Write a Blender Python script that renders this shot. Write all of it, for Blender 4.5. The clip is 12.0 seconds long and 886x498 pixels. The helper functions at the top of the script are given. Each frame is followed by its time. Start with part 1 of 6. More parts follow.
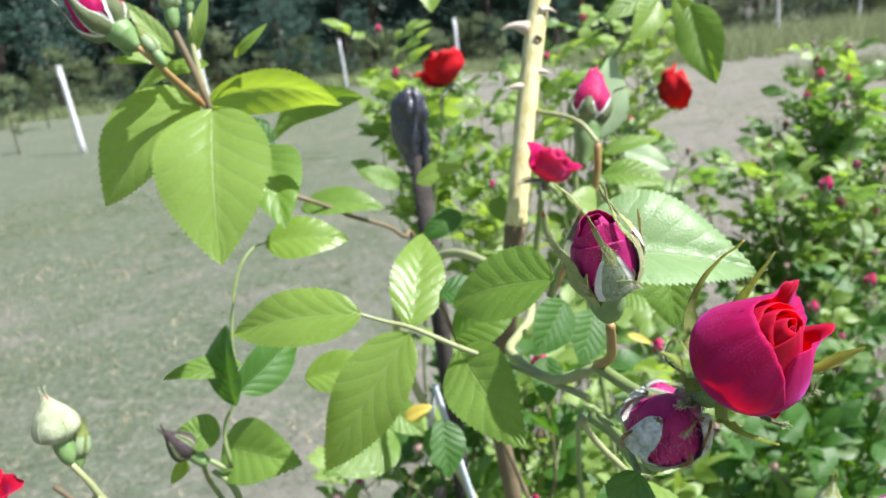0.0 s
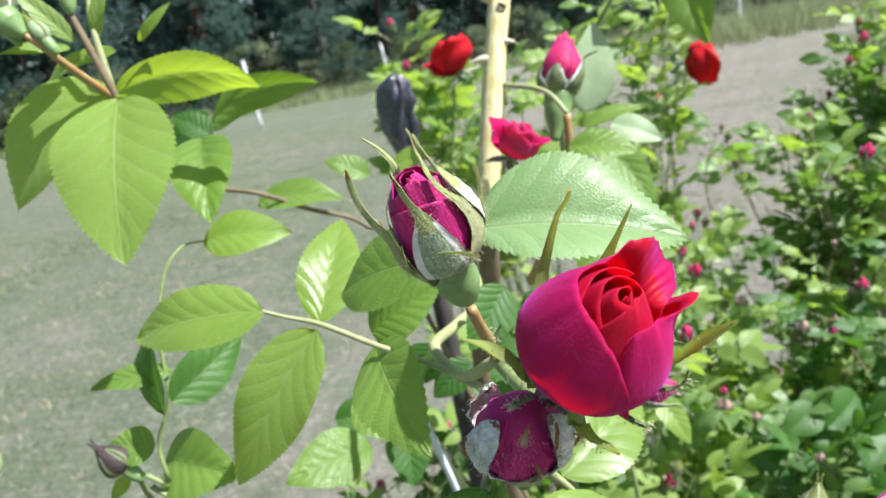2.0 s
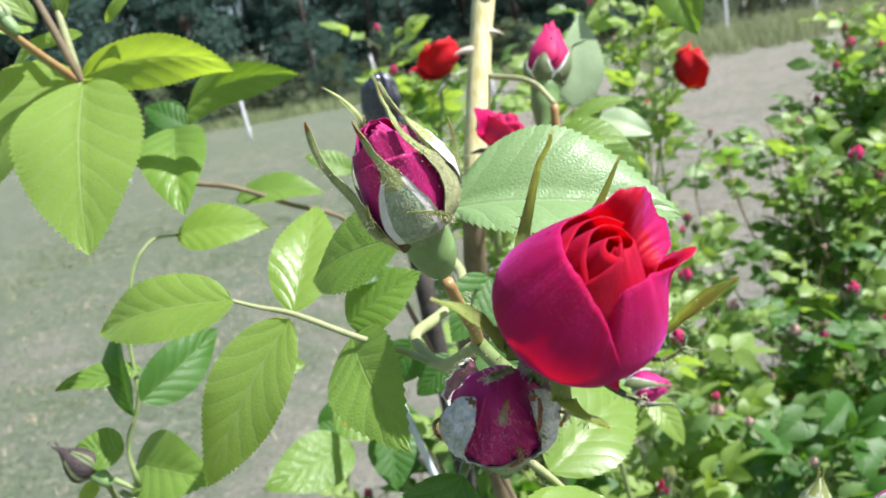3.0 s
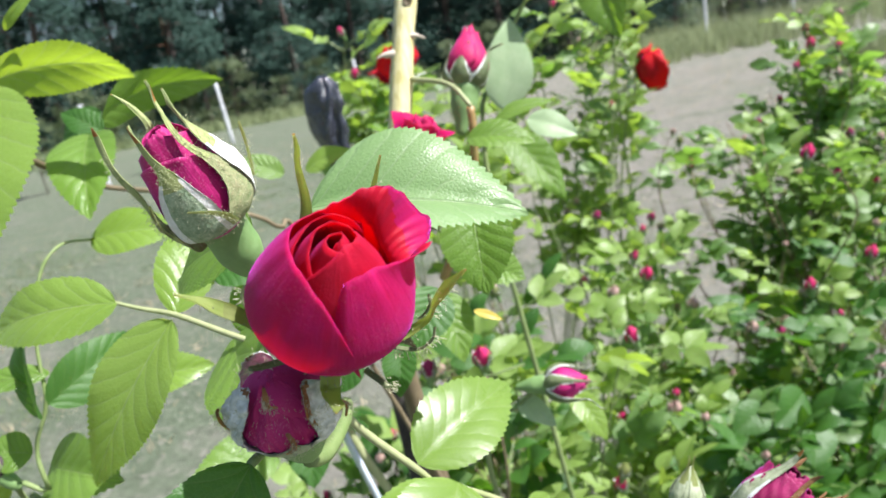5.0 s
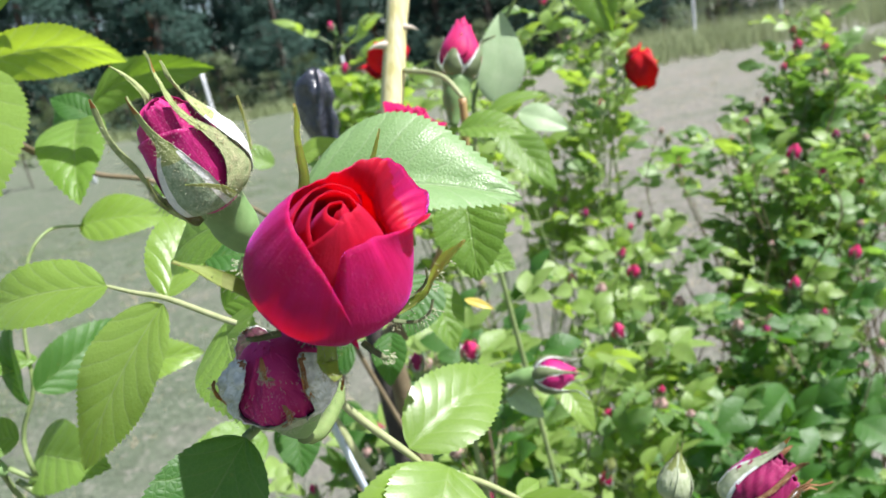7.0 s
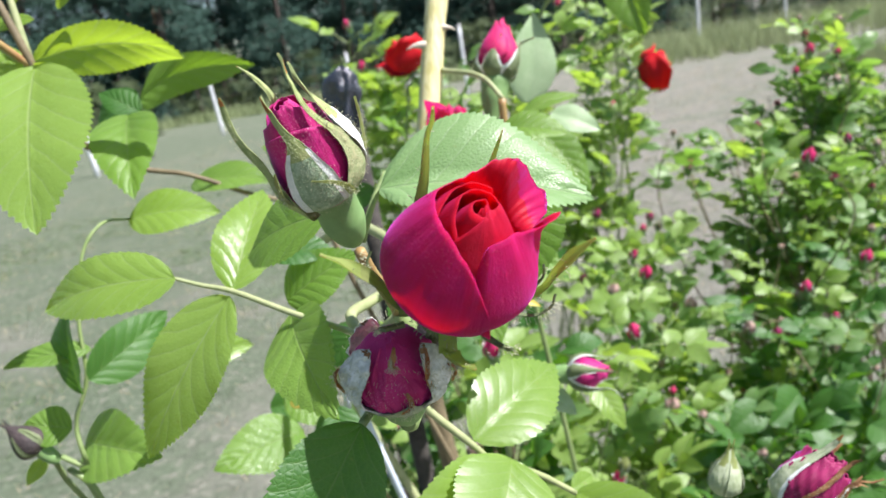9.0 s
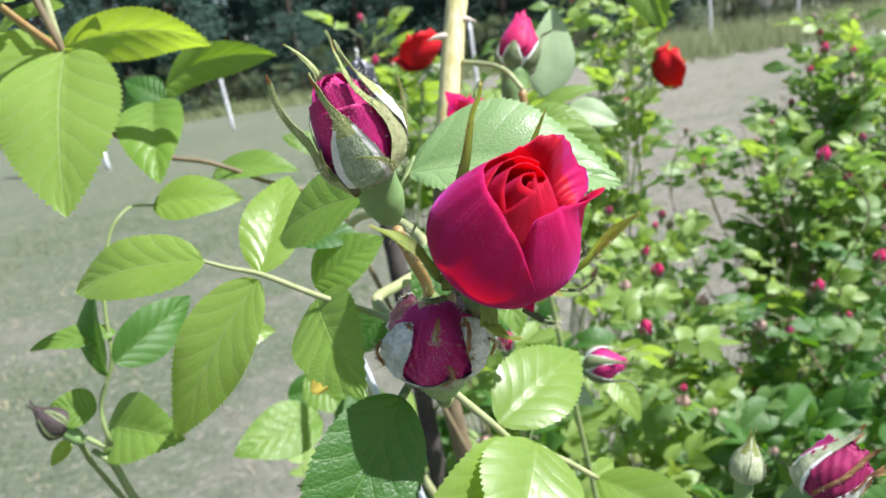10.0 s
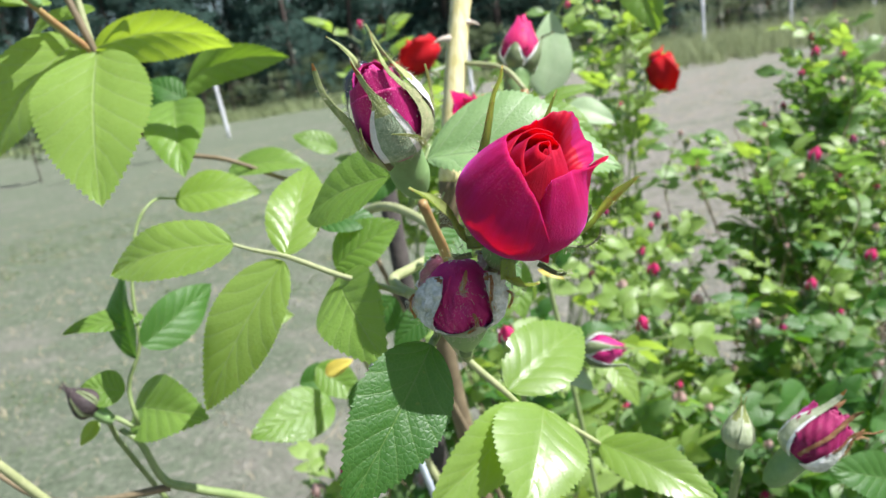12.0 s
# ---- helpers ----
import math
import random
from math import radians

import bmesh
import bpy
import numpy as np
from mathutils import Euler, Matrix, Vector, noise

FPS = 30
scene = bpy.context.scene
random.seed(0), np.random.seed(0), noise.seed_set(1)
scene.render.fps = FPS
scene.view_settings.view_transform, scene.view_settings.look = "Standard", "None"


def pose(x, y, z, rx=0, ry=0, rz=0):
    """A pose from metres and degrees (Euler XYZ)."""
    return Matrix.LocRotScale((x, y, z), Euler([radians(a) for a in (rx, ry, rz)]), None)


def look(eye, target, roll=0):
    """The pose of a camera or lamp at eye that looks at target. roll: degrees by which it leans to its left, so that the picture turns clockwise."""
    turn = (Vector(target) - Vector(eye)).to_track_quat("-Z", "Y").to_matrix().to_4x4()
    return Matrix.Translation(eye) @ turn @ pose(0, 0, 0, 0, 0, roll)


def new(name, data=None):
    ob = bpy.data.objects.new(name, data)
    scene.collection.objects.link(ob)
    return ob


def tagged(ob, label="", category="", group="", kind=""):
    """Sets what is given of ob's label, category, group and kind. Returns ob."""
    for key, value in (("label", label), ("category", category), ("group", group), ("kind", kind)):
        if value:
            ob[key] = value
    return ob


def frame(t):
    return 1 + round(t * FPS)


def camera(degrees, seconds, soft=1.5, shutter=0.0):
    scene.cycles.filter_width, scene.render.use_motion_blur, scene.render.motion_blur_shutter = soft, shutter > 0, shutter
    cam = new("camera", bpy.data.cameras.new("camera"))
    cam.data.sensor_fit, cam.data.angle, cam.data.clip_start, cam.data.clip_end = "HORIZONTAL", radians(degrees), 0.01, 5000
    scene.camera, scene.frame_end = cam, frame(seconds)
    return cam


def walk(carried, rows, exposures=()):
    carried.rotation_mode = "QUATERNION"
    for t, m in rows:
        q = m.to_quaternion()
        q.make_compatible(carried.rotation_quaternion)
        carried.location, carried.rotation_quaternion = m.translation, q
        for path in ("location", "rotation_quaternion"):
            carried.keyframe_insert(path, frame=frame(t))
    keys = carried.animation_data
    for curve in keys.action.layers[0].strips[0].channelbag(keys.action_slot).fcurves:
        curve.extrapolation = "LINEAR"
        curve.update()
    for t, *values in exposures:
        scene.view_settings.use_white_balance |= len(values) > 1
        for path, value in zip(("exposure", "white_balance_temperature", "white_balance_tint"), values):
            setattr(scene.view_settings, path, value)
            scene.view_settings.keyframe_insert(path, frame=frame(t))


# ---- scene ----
cam = camera(62.51, 12.0)
PATH = [
    (0, (0.12329, 0.11941, 1.52836), (0.0375, 2.0417, 0.9831), -6.38),
    (0.5, (0.15146, 0.13096, 1.52731), (0.0356, 2.0618, 1.0190), -8.96),
    (1, (0.17192, 0.13590, 1.52284), (0.0214, 2.0634, 1.0110), -9.73),
    (1.5, (0.17242, 0.15388, 1.51296), (0.0025, 2.0793, 0.9994), -9.60),
    (2, (0.17066, 0.15033, 1.50777), (-0.0590, 2.0650, 0.9775), -10.47),
    (2.5, (0.16808, 0.16054, 1.50122), (-0.0398, 2.0810, 0.9828), -10.21),
    (4.5, (0.20007, 0.16015, 1.48929), (0.0095, 2.0889, 0.9957), -11.61),
    (5, (0.20640, 0.15604, 1.48986), (0.0456, 2.0842, 0.9834), -10.99),
    (5.5, (0.20539, 0.15405, 1.49039), (0.0612, 2.0828, 0.9812), -10.59),
    (6, (0.19528, 0.15171, 1.48695), (0.0760, 2.0801, 0.9702), -9.64),
    (6.5, (0.20514, 0.15426, 1.48592), (0.0745, 2.0822, 0.9702), -10.26),
    (8.5, (0.19185, 0.15191, 1.49059), (0.0788, 2.0800, 0.9711), -9.41),
    (9, (0.18432, 0.14824, 1.49092), (0.0550, 2.0751, 0.9709), -9.36),
    (9.5, (0.17485, 0.14735, 1.48867), (0.0346, 2.0703, 0.9569), -8.48),
    (10, (0.17789, 0.14473, 1.48874), (0.0263, 2.0690, 0.9651), -8.86),
    (10.5, (0.17665, 0.13959, 1.49118), (0.0285, 2.0644, 0.9686), -8.69),
    (11, (0.17318, 0.13357, 1.48954), (0.0305, 2.0594, 0.9692), -8.55),
    (11.5, (0.17003, 0.13198, 1.49106), (0.0416, 2.0579, 0.9671), -8.55),
    (12, (0.17227, 0.12319, 1.48640), (0.0343, 2.0528, 0.9788), -9.06),
]
walk(cam, [(t, look(eye, target, roll)) for t, eye, target, roll in PATH])
cam.data.dof.use_dof = True
cam.data.dof.focus_distance = 0.147
cam.data.dof.aperture_fstop = 29.0

# ---- sky and sun ----
SUN = Vector((0.56, -0.14, 0.82)).normalized()
world = bpy.data.worlds.new("sky")
scene.world = world
world.use_nodes = True
wn = world.node_tree.nodes
sky = wn.new("ShaderNodeTexSky")
sky.sky_type = "NISHITA"
sky.sun_disc = False
sky.sun_elevation = math.asin(SUN.z)
sky.sun_rotation = math.atan2(SUN.x, SUN.y)
world.node_tree.links.new(sky.outputs[0], wn["Background"].inputs[0])
wn["Background"].inputs[1].default_value = 0.063
sun = new("sun", bpy.data.lights.new("sun", "SUN"))
sun.data.energy = 5.0
sun.data.angle = radians(0.53)
sun.data.color = (1.0, 0.97, 1.0)
sun.matrix_world = look(SUN * 50, (0, 0, 0))
scene.view_settings.exposure = 1.06


# ---- materials ----
class Nodes:
    """A small builder of node materials."""

    def __init__(self, name):
        self.mat = bpy.data.materials.new(name)
        self.mat.use_nodes = True
        self.tree = self.mat.node_tree
        self.bsdf = self.tree.nodes["Principled BSDF"]
        self.out = self.tree.nodes["Material Output"]

    def add(self, kind, **values):
        node = self.tree.nodes.new(kind)
        for key, value in values.items():
            setattr(node, key, value)
        return node

    def put(self, socket, value):
        if hasattr(value, "is_linked"):
            self.tree.links.new(value, socket)
        else:
            socket.default_value = value

    def math(self, op, a, b=0.0, c=0.0):
        node = self.add("ShaderNodeMath", operation=op)
        for socket, value in zip(node.inputs, (a, b, c)):
            self.put(socket, value)
        return node.outputs[0]

    def noise(self, scale, detail=3.0, vector=None, rough=0.55):
        node = self.add("ShaderNodeTexNoise")
        node.inputs["Scale"].default_value = scale
        node.inputs["Detail"].default_value = detail
        node.inputs["Roughness"].default_value = rough
        if vector is None:
            vector = self.add("ShaderNodeTexCoord").outputs["Object"]
        self.put(node.inputs["Vector"], vector)
        return node.outputs[0]

    def ramp(self, fac, stops):
        node = self.add("ShaderNodeValToRGB")
        while len(node.color_ramp.elements) < len(stops):
            node.color_ramp.elements.new(0.5)
        for element, (pos, colour) in zip(node.color_ramp.elements, stops):
            element.position = pos
            element.color = (*colour, 1) if len(colour) == 3 else colour
        self.put(node.inputs[0], fac)
        return node.outputs[0]

    def mix(self, fac, a, b, blend="MIX"):
        node = self.add("ShaderNodeMix", data_type="RGBA", blend_type=blend)
        self.put(node.inputs[0], fac)
        for socket, value in ((node.inputs[6], a), (node.inputs[7], b)):
            self.put(socket, (*value, 1) if isinstance(value, tuple) and len(value) == 3 else value)
        return node.outputs[2]

    def span(self, value, lo, hi, a=0.0, b=1.0):
        node = self.add("ShaderNodeMapRange")
        for socket, v in zip(node.inputs, (value, lo, hi, a, b)):
            self.put(socket, v)
        return node.outputs[0]

    def bump(self, height, strength=0.4, distance=0.001):
        node = self.add("ShaderNodeBump")
        node.inputs["Strength"].default_value = strength
        node.inputs["Distance"].default_value = distance
        self.put(node.inputs["Height"], height)
        self.put(self.bsdf.inputs["Normal"], node.outputs[0])
        return node.outputs[0]

    def set(self, colour=None, rough=0.6, spec=0.5, metal=0.0):
        if colour is not None:
            self.put(self.bsdf.inputs["Base Color"], (*colour, 1) if isinstance(colour, tuple) else colour)
        self.put(self.bsdf.inputs["Roughness"], rough)
        self.bsdf.inputs["Specular IOR Level"].default_value = spec
        self.bsdf.inputs["Metallic"].default_value = metal
        return self

    def glowing_through(self, colour, share, normal=None):
        """Light that shines through a thin sheet."""
        tr = self.add("ShaderNodeBsdfTranslucent")
        self.put(tr.inputs[0], (*colour, 1) if isinstance(colour, tuple) else colour)
        if normal is not None:
            self.put(tr.inputs[1], normal)
        mix = self.add("ShaderNodeMixShader")
        mix.inputs[0].default_value = share
        self.tree.links.new(self.bsdf.outputs[0], mix.inputs[1])
        self.tree.links.new(tr.outputs[0], mix.inputs[2])
        self.tree.links.new(mix.outputs[0], self.out.inputs[0])


def leaf_material(name, dark, light, vein, through_colour, share, rough=0.36, veins=8.0, relief=0.55, crinkle=0.1):
    n = Nodes(name)
    uv = n.add("ShaderNodeUVMap").outputs[0]
    sep = n.add("ShaderNodeSeparateXYZ")
    n.put(sep.inputs[0], uv)
    across = n.math("ABSOLUTE", n.math("SUBTRACT", sep.outputs[1], 0.5))
    wobble = n.math("MULTIPLY", n.noise(140, 2), 0.35)
    sweep = n.math("SUBTRACT", n.math("MULTIPLY", across, 5.2), n.math("MULTIPLY", n.math("MULTIPLY", across, across), 3.6))
    phase = n.math("ADD", n.math("SUBTRACT", n.math("MULTIPLY", sep.outputs[0], veins), sweep), wobble)
    side = n.math("PINGPONG", phase, 0.5)
    lateral = n.span(side, 0.0, 0.075, 1.0, 0.0)
    midrib = n.span(across, 0.004, 0.016, 1.0, 0.0)
    veinmask = n.math("MAXIMUM", n.math("MULTIPLY", lateral, 0.36), n.math("MULTIPLY", midrib, 0.6))
    cells = n.add("ShaderNodeTexVoronoi", feature="DISTANCE_TO_EDGE")
    cells.inputs["Scale"].default_value = 850
    n.put(cells.inputs["Vector"], n.add("ShaderNodeTexCoord").outputs["Object"])
    net = n.math("POWER", n.span(cells.outputs["Distance"], 0.0, 0.45), 0.6)
    info = n.add("ShaderNodeObjectInfo")
    patch = n.math("ADD", n.math("MULTIPLY", n.noise(45, 4), 0.75), n.math("MULTIPLY", info.outputs["Random"], 0.4))
    colour = n.mix(n.span(patch, 0.25, 0.8), dark, light)
    colour = n.mix(veinmask, colour, vein)
    fine = n.noise(900, 2)
    colour = n.mix(n.span(fine, 0.3, 0.75, 0.0, 0.35), colour, dark)
    colour = n.mix(n.span(net, 0.0, 0.5, 0.16, 0.0), colour, vein)
    spots = n.span(n.noise(260, 2), 0.72, 0.78)
    colour = n.mix(n.math("MULTIPLY", spots, 0.5), colour, (0.22, 0.17, 0.05))
    n.set(colour, n.span(n.noise(120, 3), 0.3, 0.7, rough - 0.06, rough + 0.1), 0.52)
    height = n.math("ADD", n.math("MULTIPLY", n.math("POWER", side, 0.6), 1.3), n.math("MULTIPLY", net, crinkle))
    height = n.math("SUBTRACT", height, n.math("MULTIPLY", midrib, 0.6))
    normal = n.bump(height, relief, 0.0006)
    n.glowing_through(n.mix(veinmask, through_colour, vein), share, normal)
    return n.mat


LEAF_YOUNG = leaf_material("leaf_young", (0.15, 0.265, 0.04), (0.25, 0.385, 0.09), (0.4, 0.5, 0.2), (0.5, 0.7, 0.04), 0.48, 0.27, 7.5, 0.42, 0.2)
LEAF_MATURE = leaf_material("leaf_mature", (0.09, 0.19, 0.022), (0.18, 0.3, 0.06), (0.28, 0.38, 0.13), (0.32, 0.56, 0.025), 0.4, 0.33, 7.5, 0.6, 0.35)
# darker copy of the leaf green, with shade put into its colour
LEAF_SHADED = leaf_material("leaf_shaded", (0.02, 0.085, 0.011), (0.05, 0.14, 0.02), (0.14, 0.25, 0.06), (0.16, 0.4, 0.015), 0.3, 0.46, 7.5, 0.5, 0.3)
# for one big leaf: the sun's whitish sheen is put into a paler green
LEAF_SHEEN_TINT = leaf_material("leaf_sheen_tint", (0.15, 0.26, 0.09), (0.24, 0.37, 0.16), (0.33, 0.43, 0.23), (0.26, 0.5, 0.06), 0.3, 0.42, 7.0, 0.62, 0.2)
LEAF_PALE = leaf_material("leaf_pale", (0.11, 0.2, 0.03), (0.19, 0.3, 0.062), (0.3, 0.4, 0.14), (0.4, 0.6, 0.03), 0.36, 0.3, 7.0, 0.22, 0.12)
LEAF_SMALL = leaf_material("leaf_small", (0.06, 0.135, 0.034), (0.19, 0.3, 0.1), (0.22, 0.32, 0.13), (0.28, 0.52, 0.06), 0.42, 0.42, 6.0, 0.35)
LEAF_FRESH = leaf_material("leaf_fresh", (0.18, 0.29, 0.06), (0.29, 0.41, 0.13), (0.32, 0.42, 0.16), (0.42, 0.62, 0.06), 0.46, 0.42, 6.0, 0.35)


def petal_material(name, deep, bright, through_colour, share, sheen, dusty=0.15):
    n = Nodes(name)
    uv = n.add("ShaderNodeUVMap").outputs[0]
    sep = n.add("ShaderNodeSeparateXYZ")
    n.put(sep.inputs[0], uv)
    streak = n.add("ShaderNodeCombineXYZ")
    n.put(streak.inputs[0], n.math("MULTIPLY", sep.outputs[0], 1.6))
    n.put(streak.inputs[1], n.math("MULTIPLY", sep.outputs[1], 26.0))
    lines = n.noise(2.0, 4, streak.outputs[0])
    blotch = n.noise(130, 3)
    fac = n.math("ADD", n.math("MULTIPLY", lines, 0.35), n.math("MULTIPLY", blotch, 0.65))
    colour = n.mix(n.span(fac, 0.3, 0.7), deep, bright)
    dust = n.span(n.noise(2600, 2), 0.6 - 0.1 * dusty, 0.72 - 0.1 * dusty)
    colour = n.mix(n.math("MULTIPLY", dust, n.span(n.noise(110, 3), 0.5 - 0.12 * dusty, 0.72 - 0.12 * dusty, 0.0, dusty)), colour, (0.72, 0.3, 0.45))
    n.set(colour, n.span(blotch, 0.3, 0.7, 0.5, 0.68), 0.3)
    n.bsdf.inputs["Sheen Weight"].default_value = sheen
    n.bsdf.inputs["Sheen Roughness"].default_value = 0.35
    n.bsdf.inputs["Sheen Tint"].default_value = (0.7, 0.12, 0.7, 1)
    height = n.math("ADD", n.math("MULTIPLY", lines, 0.45), n.math("ADD", n.math("MULTIPLY", n.noise(2600, 2), 0.3), n.math("MULTIPLY", n.noise(420, 3), 0.6)))
    normal = n.bump(height, 0.35, 0.0005)
    n.glowing_through(through_colour, share, normal)
    return n.mat


PETAL_OUT = petal_material("petal_outside", (0.42, 0.004, 0.09), (0.58, 0.018, 0.23), (0.97, 0.006, 0.012), 0.54, 0.8, 0.4)
PETAL_IN = petal_material("petal_inside", (0.42, 0.002, 0.02), (0.62, 0.012, 0.065), (0.92, 0.006, 0.03), 0.48, 0.3)
PETAL_BUD = petal_material("petal_bud", (0.3, 0.003, 0.075), (0.62, 0.03, 0.23), (0.6, 0.02, 0.12), 0.2, 0.6, 0.6)
PETAL_RED = petal_material("petal_red", (0.48, 0.003, 0.008), (0.64, 0.007, 0.018), (0.8, 0.01, 0.02), 0.3, 0.1)
PETAL_PINK = petal_material("petal_pink", (0.5, 0.015, 0.1), (0.66, 0.04, 0.18), (0.8, 0.05, 0.18), 0.25, 0.3)


def plain_material(name, a, b, scale, rough=0.6, relief=0.3, depth=0.0008, spec=0.5, detail=4, share=0.0, fine=None):
    n = Nodes(name)
    big = n.noise(scale, detail)
    small = n.noise(fine or scale * 7, 3)
    fac = n.math("ADD", n.math("MULTIPLY", big, 0.6), n.math("MULTIPLY", small, 0.4))
    n.set(n.mix(n.span(fac, 0.33, 0.67), a, b), n.span(small, 0.3, 0.7, rough - 0.08, rough + 0.1), spec)
    normal = n.bump(fac, relief, depth)
    if share:
        n.glowing_through(b, share, normal)
    return n.mat


SEPAL_BRIGHT = plain_material("sepal_yellow_green", (0.36, 0.47, 0.15), (0.54, 0.62, 0.22), 260, 0.5, 0.3, 0.0004, share=0.7)
BUD_RED = plain_material("sepal_reddened", (0.15, 0.22, 0.08), (0.37, 0.36, 0.2), 520, 0.75, 0.7, 0.0005, 0.3, fine=2400)
SEPAL_DOWN = plain_material("sepal_pale_downy", (0.28, 0.35, 0.18), (0.55, 0.59, 0.42), 260, 0.8, 0.7, 0.0006, 0.3, share=0.2, fine=1400)
FADED = plain_material("faded_petal", (0.4, 0.2, 0.2), (0.55, 0.42, 0.34), 160, 0.7, 0.3, 0.0005, 0.3, share=0.2)
MILDEW = plain_material("mildewed_sepal", (0.3, 0.34, 0.26), (0.84, 0.85, 0.81), 170, 0.95, 1.0, 0.0008, 0.1, fine=900)
BUD_SKIN = plain_material("downy_sepal", (0.15, 0.235, 0.12), (0.4, 0.49, 0.34), 620, 0.8, 0.9, 0.0007, 0.3, fine=2200)
BUD_EDGE = plain_material("sepal_margin", (0.19, 0.25, 0.08), (0.38, 0.42, 0.18), 420, 0.7, 0.5, 0.0005, 0.3)
WITHER = plain_material("withered_sepal", (0.19, 0.075, 0.03), (0.4, 0.23, 0.11), 260, 0.8, 0.7, 0.0006, 0.3, share=0.25)
PETAL_DULL = petal_material("petal_dull", (0.1, 0.002, 0.022), (0.42, 0.025, 0.14), (0.4, 0.012, 0.08), 0.14, 0.5, 0.45)
PETAL_CRUMPLED = petal_material("petal_crumpled", (0.36, 0.004, 0.09), (0.66, 0.05, 0.26), (0.6, 0.015, 0.12), 0.2, 0.6, 0.6)
HIP = plain_material("hip_green", (0.13, 0.235, 0.075), (0.2, 0.32, 0.12), 90, 0.5, 0.2, 0.0004)
SEPAL = plain_material("sepal_green", (0.12, 0.165, 0.07), (0.25, 0.3, 0.15), 180, 0.6, 0.5, 0.0006, share=0.35)
SEPAL_LIGHT = plain_material("sepal_light", (0.28, 0.34, 0.12), (0.46, 0.5, 0.2), 160, 0.55, 0.4, 0.0005, share=0.65)
SEPAL_TIP = plain_material("sepal_tip", (0.6, 0.14, 0.06), (0.6, 0.36, 0.1), 120, 0.55, 0.4, 0.0005, share=0.6)
FELT = plain_material("sepal_felt", (0.56, 0.6, 0.56), (0.82, 0.83, 0.8), 320, 0.9, 0.8, 0.0006, 0.2)
GLAND = plain_material("gland_hair", (0.3, 0.32, 0.16), (0.6, 0.6, 0.42), 300, 0.4, 0.2, 0.0003)
STEM_GREEN = plain_material("stem_green", (0.13, 0.2, 0.06), (0.24, 0.3, 0.12), 60, 0.45, 0.3, 0.0006)
STEM_RED = plain_material("stem_reddish", (0.3, 0.13, 0.05), (0.34, 0.3, 0.11), 50, 0.45, 0.3, 0.0006)
STEM_PALE = plain_material("stem_pale", (0.24, 0.28, 0.12), (0.38, 0.4, 0.21), 50, 0.45, 0.3, 0.0006)
DARK_BUD = plain_material("shrivelled_petal", (0.02, 0.015, 0.015), (0.07, 0.05, 0.05), 200, 0.7, 0.6, 0.0008)
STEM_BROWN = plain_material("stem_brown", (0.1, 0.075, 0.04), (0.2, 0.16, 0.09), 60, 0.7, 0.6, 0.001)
THORN = plain_material("thorn_pale", (0.45, 0.36, 0.26), (0.68, 0.62, 0.52), 150, 0.5, 0.3, 0.0005)


def cane_material():
    n = Nodes("cane_yellow")
    co = n.add("ShaderNodeTexCoord").outputs["Object"]
    stretch = n.add("ShaderNodeMapping")
    stretch.inputs["Scale"].default_value = (1, 1, 0.12)
    n.put(stretch.inputs[0], co)
    streaks = n.noise(260, 4, stretch.outputs[0])
    colour = n.mix(n.span(streaks, 0.35, 0.65), (0.5, 0.45, 0.18), (0.74, 0.69, 0.4))
    scars = n.span(n.noise(60, 3, co), 0.64, 0.7)
    colour = n.mix(scars, colour, (0.1, 0.05, 0.03))
    n.set(colour, 0.42, 0.5)
    n.bump(n.math("ADD", streaks, n.math("MULTIPLY", scars, -0.8)), 0.4, 0.0008)
    return n.mat


CANE = cane_material()


def ground_material():
    n = Nodes("ground_soil_grass")
    co = n.add("ShaderNodeTexCoord").outputs["Object"]
    broad = n.noise(0.32, 4, co)
    mid = n.noise(1.7, 5, co, 0.62)
    fine = n.noise(28, 4, co, 0.7)
    grit = n.noise(160, 3, co, 0.7)
    soil = n.mix(n.span(fine, 0.3, 0.7), (0.14, 0.13, 0.108), (0.25, 0.235, 0.195))
    soil = n.mix(n.span(grit, 0.4, 0.75, 0.0, 0.5), soil, (0.35, 0.34, 0.3))
    green = n.mix(n.span(fine, 0.3, 0.7), (0.075, 0.1, 0.06), (0.17, 0.2, 0.135))
    cover = n.math("ADD", n.math("MULTIPLY", broad, 0.42), n.math("ADD", n.math("MULTIPLY", mid, 0.55), n.math("MULTIPLY", fine, 0.28)))
    sep = n.add("ShaderNodeSeparateXYZ")
    n.put(sep.inputs[0], co)
    # the beds and the track to the right are bare, the lawn to the left is thinly grown
    lawn = n.span(sep.outputs[0], 0.6, -1.6, -0.06, 0.13)
    cover = n.math("ADD", cover, lawn)
    colour = n.mix(n.span(cover, 0.54, 0.74), soil, green)
    clods = n.noise(7, 5, co, 0.7)
    colour = n.mix(n.span(clods, 0.52, 0.64, 0.0, 0.6), colour, (0.065, 0.085, 0.05))
    specks = n.noise(26, 4, co, 0.7)
    colour = n.mix(n.span(specks, 0.54, 0.64, 0.0, 0.5), colour, (0.05, 0.065, 0.04))
    straw = n.noise(14, 5, co, 0.72)
    colour = n.mix(n.span(straw, 0.53, 0.64, 0.0, 0.55), colour, (0.33, 0.31, 0.26))
    n.set(colour, 0.95, 0.15)
    n.bump(n.math("ADD", n.math("MULTIPLY", fine, 1.0), n.math("MULTIPLY", grit, 0.5)), 0.7, 0.03)
    return n.mat


